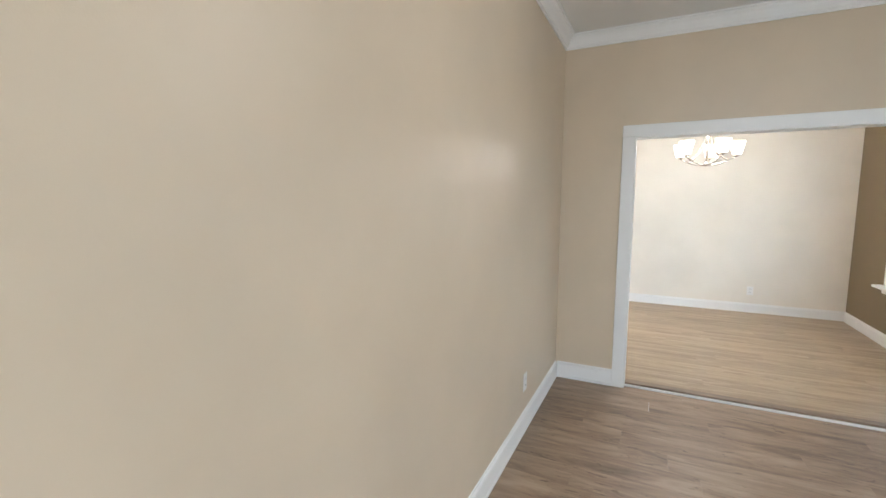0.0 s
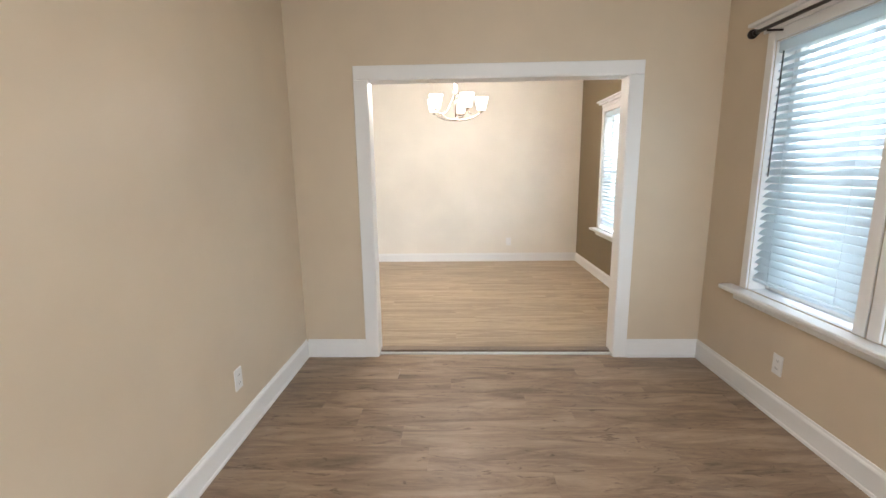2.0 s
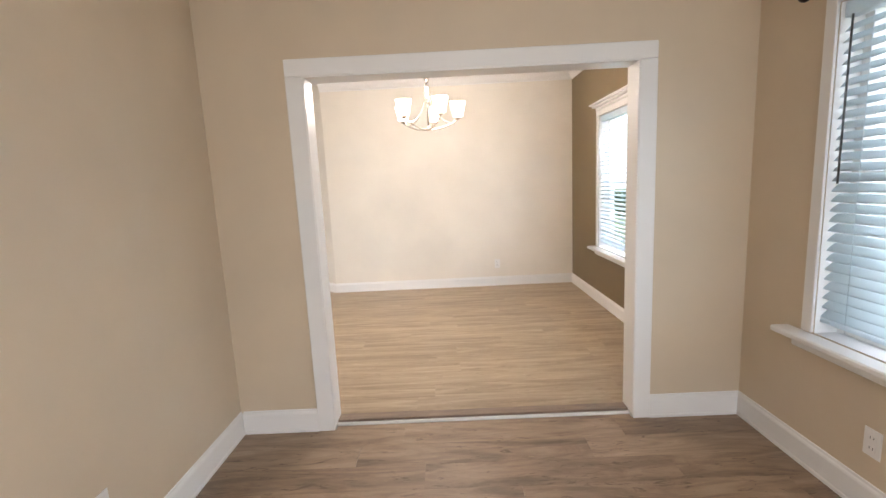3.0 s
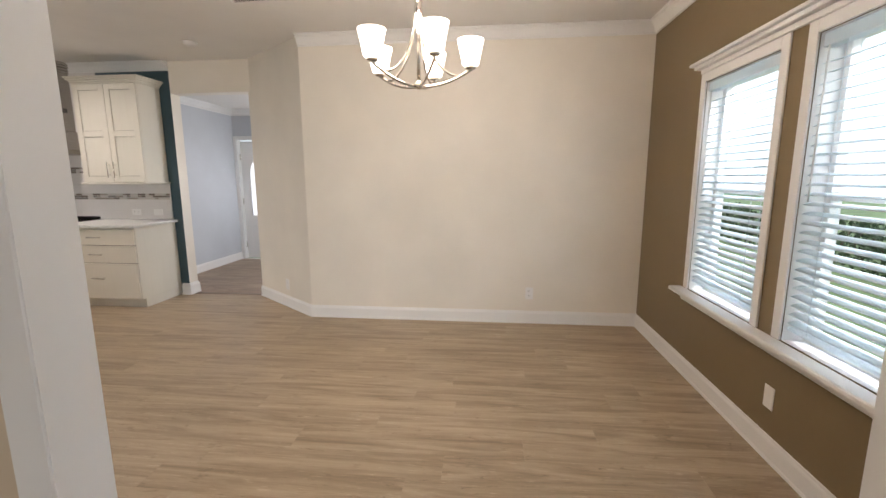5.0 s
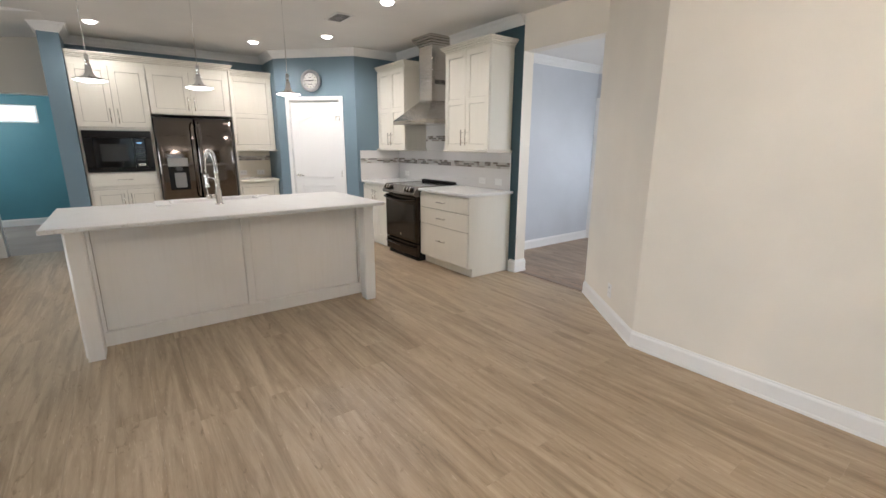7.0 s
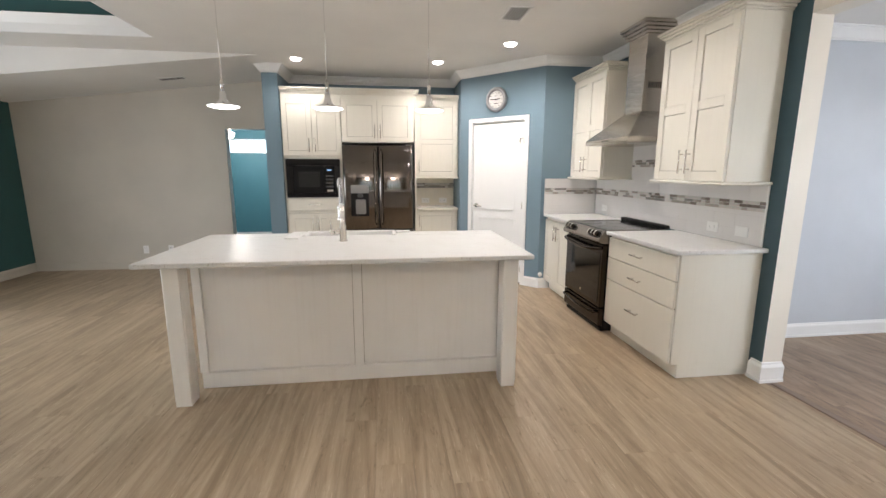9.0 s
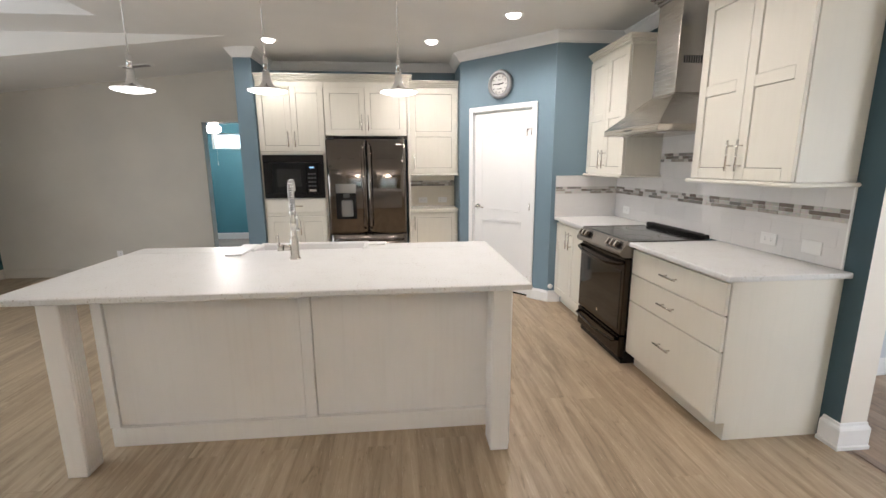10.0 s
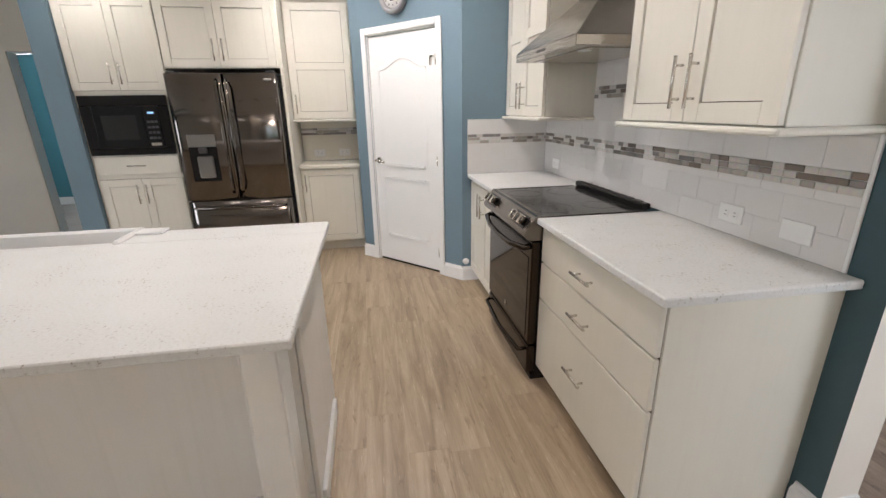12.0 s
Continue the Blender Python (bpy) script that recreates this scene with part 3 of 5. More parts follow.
# ---------------- windows ----------------
def window(index, wy0, wy1, z0, z1, tilt, label):
    """A sash window with its frame, panes and a slatted blind in the wall's opening. The blind is a thing of its own."""
    w = thing("window_%d" % index, label, "window", (2.89, (wy0 + wy1) / 2, z0), 0, "", "structure")
    h, hw = z1 - z0, (wy1 - wy0) / 2
    bm = boxes((-0.014, -0.001, -hw - 0.06, -hw - 0.002, 0, h + 0.06), (-0.014, -0.001, hw + 0.002, hw + 0.06, 0, h + 0.06), (-0.014, -0.001, -hw - 0.0015, hw + 0.0015, h + 0.002, h + 0.06), bevel=0.003)
    part("casing", bm, M_TRIM, w)
    bm = boxes((0.10, 0.15, -hw + 0.001, -hw + 0.04, 0.001, h - 0.001), (0.10, 0.15, hw - 0.04, hw - 0.001, 0.001, h - 0.001), (0.10, 0.15, -hw + 0.0405, hw - 0.0405, 0.001, 0.05), (0.10, 0.15, -hw + 0.0405, hw - 0.0405, h - 0.04, h - 0.001), (0.105, 0.145, -hw + 0.0405, hw - 0.0405, h * 0.5 - 0.02, h * 0.5 + 0.02), bevel=0.003)
    part("window_frame", bm, M_PLASTIC, w)
    for a, b in ((0.051, h * 0.5 - 0.021), (h * 0.5 + 0.021, h - 0.041)):
        pane = part("pane", boxes((0.123, 0.127, -hw + 0.041, hw - 0.041, a, b)), M_GLASS, w)
        pane.visible_shadow = False
    # blind
    bl = thing("window_blind", "white slatted blind lowered over the window", "blind", (2.925, (wy0 + wy1) / 2, z0), 0, "window blinds")
    part("head_rail", boxes((-0.026, 0.026, -hw + 0.006, hw - 0.006, h - 0.062, h - 0.004), bevel=0.004), M_SLAT, bl)
    part("bottom_rail", boxes((-0.024, 0.024, -hw + 0.008, hw - 0.008, 0.055, 0.072), bevel=0.004), M_SLAT, bl)
    bm = bmesh.new()
    n = 7
    prof = [(-0.025 + 0.05 * i / (n - 1), 0.0032 * (1 - (2 * i / (n - 1) - 1) ** 2)) for i in range(n)]
    for s, z in ((1, 0.0014), (-1, -0.0014)):
        rows = [[bm.verts.new((u, e, v + z)) for u, v in prof] for e in (-hw + 0.008, hw - 0.008)]
        for i in range(n - 1):
            bm.faces.new((rows[0][i], rows[0][i + 1], rows[1][i + 1], rows[1][i])).smooth = True
        if s == 1:
            keep = rows
    for i in range(n - 1):
        for e in (0, 1):
            bm.faces.new((keep[e][i], keep[e][i + 1], rows[e][i + 1], rows[e][i]))
    for i in (0, n - 1):
        bm.faces.new((keep[0][i], keep[1][i], rows[1][i], rows[0][i]))
    slat = mesh_of("slat", bm, M_SLAT)
    step, count = 0.043, int((h - 0.15) / 0.043)
    for k in range(count):
        ob = new("slat", slat)
        ob.parent = bl
        a = tilt + random.uniform(-2, 2)
        ob.matrix_local = pose(0, 0, 0.095 + k * step, 0, a, random.uniform(-0.15, 0.15))
    for e in (-hw * 0.62, hw * 0.62):
        for dx in (-0.026, 0.026):
            bm = bmesh.new()
            cyl(bm, (dx, e, 0.07), (dx, e, h - 0.06), 0.0012, n=6)
            part("ladder_cord", bm, M_SLAT, bl)
    bm = bmesh.new()
    cyl(bm, (-0.034, hw - 0.05, h * 0.48), (-0.030, hw - 0.05, h - 0.06), 0.004, n=8)
    part("tilt_wand", bm, M_DARKGREY if index < 3 else M_PLASTIC, bl)
    return w


for i, (a, b) in enumerate(LIVWIN):
    window(i + 1, a, b, 0.63, 2.03, -41, "white sash window in the beige wall")
for i, (a, b) in enumerate(DINWIN):
    window(i + 3, a, b, 0.62, 2.0, -14, "white sash window in the taupe wall")


def ledge(tag, y0, y1, z_sill, z_head):
    """Sill with apron and head shelf shared by a pair of windows."""
    structure("window_sill_" + tag, boxes((2.80, 2.8895, y0, y1, z_sill - 0.028, z_sill), bevel=0.006), M_TRIM, "white wooden window sill", "sill")
    structure("window_apron_" + tag, boxes((2.868, 2.8895, y0 + 0.05, y1 - 0.05, z_sill - 0.085, z_sill - 0.0285), bevel=0.005), M_TRIM, "white apron below the sill", "sill")
    structure("window_head_" + tag, boxes((2.872, 2.8895, y0 + 0.05, y1 - 0.05, z_head, z_head + 0.03), (2.845, 2.8895, y0 + 0.01, y1 - 0.01, z_head + 0.031, z_head + 0.055), (2.825, 2.8895, y0 - 0.02, y1 + 0.02, z_head + 0.0555, z_head + 0.075), bevel=0.004), M_TRIM, "white shelf moulding above the windows", "moulding")


ledge("living", -2.14, -0.30, 0.626, 2.092)
ledge("dining", 0.50, 2.45, 0.616, 2.062)


# ---------------- kitchen cabinets ----------------
def shaker(bm, x0, x1, z0, z1, rails=(), stile=0.062, y=0.0):
    """A framed door or drawer front, 20 mm thick, its face at y."""
    box(bm, x0, x0 + stile, y, y + 0.02, z0, z1, 0.0015)
    box(bm, x1 - stile, x1, y, y + 0.02, z0, z1, 0.0015)
    zs = [z0, *rails, z1]
    for i, z in enumerate(zs):
        a = z if i == 0 else (z - stile if i == len(zs) - 1 else z - stile / 2)
        box(bm, x0 + stile + 0.0003, x1 - stile - 0.0003, y, y + 0.02, a, a + stile, 0.0015)
    box(bm, x0 + stile - 0.004, x1 - stile + 0.004, y + 0.013, y + 0.018, z0 + stile - 0.004, z1 - stile + 0.004, mat=1)
    g, panels = 0.0032, []
    for a, b in zip(zs, zs[1:]):
        lo = a + (stile if a == z0 else stile / 2)
        hi = b - (stile if b == z1 else stile / 2)
        panels.append((x0 + stile + g, x1 - stile - g, y + 0.008, y + 0.0128, lo + g, hi - g))
    return panels


def bar_pull(parent, at, length, vertical=True, mat=None):
    bm = bmesh.new()
    x, y, z = at
    d = Vector((0, 0, 1)) if vertical else Vector((1, 0, 0))
    c = Vector((x, y - 0.032, z))
    cyl(bm, c - d * length / 2, c + d * length / 2, 0.0058, n=12)
    for s in (-1, 1):
        q = c + d * (s * length * 0.32)
        cyl(bm, (q.x, y, q.z), (q.x, y - 0.032, q.z), 0.0048, n=10)
    return part("handle", bm, mat or M_NICKEL, parent, "brushed nickel bar handle")


def cabinet(name, label, at, turn, w, d, z0, z1, fronts, group, toe=0.0, crown=None, lip=False, gaps=True):
    """A cabinet unit: its front plane at y = 0, the body behind it. fronts: (kind, x0, x1, z0, z1, handle, rails)."""
    c = thing(name, label, "cabinet", at, turn, group)
    bm = bmesh.new()
    box(bm, 0, w, 0.022, d, z0 + toe, z1, 0.002)
    if toe:
        box(bm, 0.002, w - 0.002, 0.075, d - 0.002, z0 + 0.001, z0 + toe)
    part("body", bm, M_CAB, c)
    fx0, fx1 = min(f[1] for f in fronts), max(f[2] for f in fronts)
    fz0, fz1 = min(f[3] for f in fronts), max(f[4] for f in fronts)
    # dark plate behind the fronts: gap shade put into its colour
    if gaps:
        part("reveal", boxes((fx0 + 0.003, fx1 - 0.003, 0.0204, 0.0218, fz0 + 0.003, fz1 - 0.003)), M_SEAM, c)
    else:
        for _, x0, x1, a, b, _, _ in fronts:
            part("reveal", boxes((x0 - 0.002, x1 + 0.002, 0.0204, 0.0218, a - 0.002, b + 0.002)), M_SEAM, c)
    for kind, x0, x1, a, b, handle, rails in fronts:
        bm, panels = bmesh.new(), []
        if kind == "slab":
            box(bm, x0, x1, 0.0, 0.02, a, b, 0.003)
        else:
            panels = shaker(bm, x0, x1, a, b, rails)
        f = part("drawer_front" if kind == "slab" or handle == "h" else "door", bm, [M_CAB, M_SEAM], c)
        for p in panels:
            part("panel", boxes(p), M_CAB, f)
        if handle == "h":
            bar_pull(f, ((x0 + x1) / 2, 0, (a + b) / 2 if b - a < 0.3 else b - (b - a) * 0.42), 0.15, False)
        elif handle:
            hx = x1 - 0.035 if handle[0] == "r" else x0 + 0.035
            hz = a + 0.13 if handle[1] == "b" else b - 0.13
            bar_pull(f, (hx, 0, hz), 0.17)
    if crown:
        bm = bmesh.new()
        for i, (o, h0, h1) in enumerate(((0.012, 0, 0.018), (0.026, 0.018, 0.036), (0.044, 0.036, 0.054), (0.058, 0.054, 0.072))):
            l = o if crown in ("both", "left") else 0
            r = o if crown in ("both", "right") else 0
            box(bm, -l, w + r, 0.02 - o, d, z1 + h0 + 0.0002, z1 + h1, 0.004)
        part("crown", bm, M_CAB, c)
    if lip:
        part("light_rail", boxes((-0.012, w + 0.03, -0.03, d - 0.001, z0 - 0.022, z0 - 0.0005), bevel=0.007), M_CAB, c)
    return c


YW = 4.0            # face of the range wall
# wall units either side of the hood
for nm, x0, x1, lab in (("upper_cabinet", -2.987, -2.245, "off-white two-door wall cabinet beside the hall opening"), ("upper_cabinet", -4.615, -3.885, "off-white two-door wall cabinet beside the blue pantry wall")):
    w = x1 - x0
    cabinet(nm, lab, (x0, 3.65, 0), 0, w, YW - 3.65 - 0.001, 1.355, 2.40, [("door", 0.004, w / 2 - 0.002, 1.36, 2.395, "rb", (1.875,)), ("door", w / 2 + 0.002, w - 0.004, 1.36, 2.395, "lb", (1.875,))], "wall cabinets", crown="both" if x0 > -3.5 else "right", lip=True)
# base units
w = 0.893
cabinet("drawer_base_cabinet", "off-white base cabinet with three drawers and steel handles", (-3.115, 3.375, 0), 0, w, YW - 3.375 - 0.001, 0, 0.8845, [("slab", 0.004, w - 0.004, 0.696, 0.865, "h", ()), ("slab", 0.004, w - 0.004, 0.503, 0.689, "h", ()), ("slab", 0.004, w - 0.004, 0.112, 0.496, "h", ())], "base cabinets", toe=0.10)
w = 0.735
cabinet("base_cabinet", "off-white two-door base cabinet beside the range", (-4.617, 3.375, 0), 0, w, YW - 3.375 - 0.001, 0, 0.8845, [("door", 0.004, w / 2 - 0.002, 0.112, 0.855, "rt", ()), ("door", w / 2 + 0.002, w - 0.004, 0.112, 0.855, "lt", ())], "base cabinets", toe=0.10)
for x0, x1, lab in ((-3.118, -2.18, "speckled white quartz worktop over the drawers"), (-4.618, -3.882, "speckled white quartz worktop beside the pantry")):
    single("worktop", boxes((x0, x1, 3.345, YW - 0.001, 0.885, 0.914), bevel=0.004), M_QUARTZ, lab, "worktop", "range worktops")

# tall wall of cabinets, facing the island
XF = -5.46
DEEP = 0.639
tower = cabinet("oven_cabinet", "tall off-white cabinet with a built-in microwave", (XF, 0.195, 0), 90, 0.735, DEEP, 0, 2.365, [("door", 0.006, 0.366, 1.605, 2.30, "rb", ()), ("door", 0.370, 0.729, 1.605, 2.30, "lb", ()), ("slab", 0.03, 0.705, 0.905, 1.062, "h", ()), ("door", 0.03, 0.366, 0.112, 0.862, "rt", ()), ("door", 0.370, 0.705, 0.112, 0.862, "lt", ())], "tall cabinets", toe=0.10, gaps=False)
cabinet("fridge_cabinet", "off-white two-door cabinet above the fridge", (XF, 0.931, 0), 90, 0.93, DEEP, 1.775, 2.365, [("door", 0.006, 0.452, 1.785, 2.30, "rb", ()), ("door", 0.456, 0.905, 1.785, 2.30, "lb", ())], "tall cabinets")
bm = bmesh.new()
for o, h0, h1 in ((0.012, 0, 0.018), (0.026, 0.018, 0.036), (0.044, 0.036, 0.054), (0.058, 0.054, 0.072)):
    box(bm, -6.098, XF + o - 0.02, 0.196, 1.862 + o, 2.3655 + h0, 2.3653 + h1, 0.004)
single("cabinet_cornice", bm, M_CAB, "off-white cornice over the tall cabinets", "cornice")
single("fridge_side_panel", boxes((-6.098, XF - 0.001, 1.8625, 1.888, 0, 2.364), bevel=0.002), M_CAB, "off-white tall panel beside the fridge", "panel")
XR = -5.70
cabinet("pantry_upper_cabinet", "off-white single-door wall cabinet over the coffee niche", (XR, 1.8895, 0), 90, 0.592, 0.398, 1.335, 2.35, [("door", 0.012, 0.575, 1.345, 2.335, "lb", (1.81,))], "tall cabinets", crown="none", lip=True)
cabinet("pantry_base_cabinet", "off-white single-door base cabinet under the coffee niche", (XR, 1.8895, 0), 90, 0.592, 0.398, 0, 0.868, [("door", 0.012, 0.575, 0.112, 0.855, "lt", ())], "tall cabinets", toe=0.10)
single("niche_worktop", boxes((-6.088, XR + 0.03, 1.8895, 2.482, 0.869, 0.905), bevel=0.004), M_CAB, "small off-white ledge worktop in the niche", "worktop")

# island
isl = thing("kitchen_island", "off-white panelled kitchen island with corner posts", "island", (-2.5, 1.24, 0))
TOP = 0.8885
part("body", boxes((-0.62, -0.018, -0.98, 1.06, 0.0, TOP)), M_ISLAND, isl)
part("plinth", boxes((-0.0175, 0.010, -0.99, 1.062, 0.0, 0.105), bevel=0.003), M_ISLAND, isl)
for a, b in ((-1.0, -0.95), (0.0, 0.058), (1.0, 1.06)):
    part("stile", boxes((-0.0175, 0.004, a, b, 0.1055, TOP - 0.001), bevel=0.002), M_ISLAND, isl)
for a, b in ((-0.9495, -0.0005), (0.0585, 0.9995)):
    part("side_panel", boxes((-0.0170, -0.008, a + 0.004, b - 0.004, 0.1125, TOP - 0.001)), M_ISLAND, isl)
    part("panel_glaze", boxes((-0.0178, -0.0172, a + 0.0004, b - 0.0004, 0.109, TOP - 0.001)), M_GLAZE, isl, "tan glaze line round the panel")
    part("panel_bead", boxes((-0.0176, -0.004, a + 0.0004, b - 0.0004, 0.1058, 0.1085), bevel=0.001), M_ISLAND, isl)
part("end_panel", boxes((-0.64, -0.001, 1.0625, 1.08, 0.0, TOP), bevel=0.002), M_ISLAND, isl)
part("end_shoe", boxes((-0.56, -0.02, 1.0805, 1.098, 0.0, 0.085), bevel=0.004), M_TRIM, isl, "white shoe strip along the end panel")
for a in (-1.06, 0.968):
    bm = boxes((0.125, 0.235, a, a + 0.092, 0.0, TOP), bevel=0.004)
    post = part("post", bm, M_ISLAND, isl)
    # reeded cheeks: slim upright beads on the two sides
    for y in (a - 0.0005, a + 0.0925):
        for i in range(6):
            bead = bmesh.new()
            cyl(bead, (0.141 + i * 0.0156, y, 0.03), (0.141 + i * 0.0156, y, TOP - 0.02), 0.0074, n=8)
            part("reed", bead, M_ISLAND, post)
# worktop with the sink let into its far edge
SX0, SX1, SY0, SY1 = -3.325, -3.09, 0.82, 1.55
bm = bmesh.new()
for b in ((SX1, -2.153, 0.078, 2.365), (-3.278, SX1 - 0.0003, 0.078, SY0), (-3.278, SX1 - 0.0003, SY1, 2.365)):
    box(bm, *b, 0.889, 0.917, 0.004)
single("island_worktop", bm, M_QUARTZ, "large speckled white quartz island worktop", "worktop")
sink = thing("farmhouse_sink", "white apron-front sink in the island", "sink", (0, 0, 0))
bm = boxes((SX0, SX0 + 0.035, SY0 + 0.001, SY1 - 0.001, 0.66, 0.928), (SX0 + 0.0352, SX1 - 0.001, SY0 + 0.001, SY0 + 0.03, 0.66, 0.928), (SX0 + 0.0352, SX1 - 0.001, SY1 - 0.03, SY1 - 0.001, 0.66, 0.928), (SX1 - 0.03, SX1 - 0.001, SY0 + 0.0302, SY1 - 0.0302, 0.66, 0.9165), bevel=0.008)
part("basin", bm, M_PLASTIC, sink)
for a, b, e in ((0.715, 0.8195, -2.95), (1.5505, 1.665, -3.21)):
    part("rim", boxes((-3.29, e, a, b, 0.9173, 0.929), bevel=0.004), M_PLASTIC, sink)
part("bottom", boxes((SX0 + 0.03, SX1 - 0.03, SY0 + 0.03, SY1 - 0.03, 0.73, 0.75)), M_PLASTIC, sink)


# ---------------- appliances ----------------
def bowed(bm, x0, x1, depth, z0, z1, bow, n=14):
    """A door leaf whose face bows gently outwards, with rounded edges."""
    cols = []
    for i in range(n + 1):
        u = 2 * i / n - 1
        x = x0 + (x1 - x0) * i / n
        y = bow * abs(u) ** 2.2 + (0.006 if i in (0, n) else 0)
        cols.append([bm.verts.new(p) for p in ((x, y + 0.006, z0), (x, y, z0 + 0.008), (x, y, z1 - 0.008), (x, y + 0.006, z1), (x, depth, z1), (x, depth, z0))])
    for a, b in zip(cols, cols[1:]):
        for k in range(6):
            bm.faces.new((a[k], a[(k + 1) % 6], b[(k + 1) % 6], b[k])).smooth = k == 1
    bm.faces.new(cols[0]), bm.faces.new(cols[-1][::-1])


def fridge():
    f = thing("refrigerator", "black stainless french-door fridge with water dispenser", "fridge", (-5.39, 1.385, 0), 90)
    part("body", boxes((-0.452, 0.452, 0.075, 0.68, 0.02, 1.725), bevel=0.006), M_DARKGREY, f)
    for a, b in ((-0.452, -0.003), (0.003, 0.452)):
        bm = bmesh.new()
        bowed(bm, a, b, 0.07, 0.655, 1.735, 0.014)
        d = part("door", bm, M_BLACKSTEEL, f)
        hx = b - 0.035 if a < 0 else a + 0.035
        bm = bmesh.new()
        tube(bm, [(hx, -0.012, 0.72), (hx, -0.05, 0.76), (hx, -0.058, 1.2), (hx, -0.05, 1.64), (hx, -0.012, 1.68)], 0.011, 10, 1.2)
        part("handle", bm, M_BLACKSTEEL, d, "curved dark steel handle")
        if a < 0:
            part("dispenser_panel", boxes((-0.36, -0.13, -0.004, 0.001, 1.13, 1.235), bevel=0.003), M_PADDLE, d, "grey dispenser control panel")
            part("dispenser_recess", boxes((-0.36, -0.13, -0.003, 0.001, 0.83, 1.128), bevel=0.003), M_BLACK, d, "black dispenser recess")
            bm = boxes((-0.30, -0.17, -0.012, -0.0035, 0.86, 1.05), bevel=0.01)
            part("dispenser_paddle", bm, M_PADDLE, d)
            part("spout", boxes((-0.275, -0.205, -0.03, -0.0035, 1.075, 1.127), bevel=0.008), M_DARKGREY, d)
        else:
            part("badge", boxes((0.34, 0.40, -0.0025, 0.001, 1.672, 1.688)), M_NICKEL, d)
    bm = bmesh.new()
    bowed(bm, -0.452, 0.452, 0.07, 0.06, 0.645, 0.014)
    d = part("freezer_drawer", bm, M_BLACKSTEEL, f)
    bm = bmesh.new()
    tube(bm, [(-0.40, -0.01, 0.585), (-0.37, -0.05, 0.59), (0.0, -0.056, 0.59), (0.37, -0.05, 0.59), (0.40, -0.01, 0.585)], 0.011, 10)
    part("handle", bm, M_BLACKSTEEL, d, "curved dark steel handle")
    for a in (-0.43, 0.36):
        part("hinge_cover", boxes((a, a + 0.07, 0.02, 0.11, 1.7355, 1.752), bevel=0.004), M_DARKGREY, f)
    part("foot_grille", boxes((-0.44, 0.44, 0.03, 0.075, 0.0, 0.058), bevel=0.003), M_BLACK, f)


fridge()


M_MESH = material("dark_oven_mesh", (0.012, 0.012, 0.012), 0.25)


def microwave():
    m = thing("built_in_microwave", "black built-in microwave with trim frame", "microwave", (XF, 0.22, 1.075), 90)
    part("trim_frame", boxes((0.0, 0.675, -0.012, 0.021, 0.0, 0.055), (0.0, 0.675, -0.012, 0.021, 0.405, 0.49), (0.0, 0.09, -0.012, 0.021, 0.0555, 0.4045), (0.60, 0.675, -0.012, 0.021, 0.0555, 0.4045), bevel=0.003), M_BLACK, m)
    part("door", boxes((0.091, 0.475, -0.02, 0.019, 0.056, 0.404), bevel=0.004), M_BLACKGLASS, m)
    part("door_window", boxes((0.15, 0.42, -0.0225, -0.0195, 0.13, 0.33), bevel=0.002), M_MESH, m, "dark mesh door window")
    part("control_panel", boxes((0.477, 0.599, -0.02, 0.019, 0.056, 0.404), bevel=0.004), M_BLACKGLASS, m)
    part("display", boxes((0.515, 0.565, -0.022, -0.0195, 0.34, 0.357)), glow("blue_clock_digits", (0.35, 0.65, 1.0), 0.6), m, "lit blue display")
    for r in range(4):
        for c in range(3):
            part("key", boxes((0.497 + c * 0.031, 0.52 + c * 0.031, -0.022, -0.0195, 0.13 + r * 0.045, 0.15 + r * 0.045)), M_DARKGREY, m)
    part("open_button", boxes((0.50, 0.58, -0.0225, -0.0195, 0.075, 0.10), bevel=0.002), M_NICKEL, m)


microwave()


M_RING = material("printed_ring_grey", (0.06, 0.058, 0.056), 0.2)


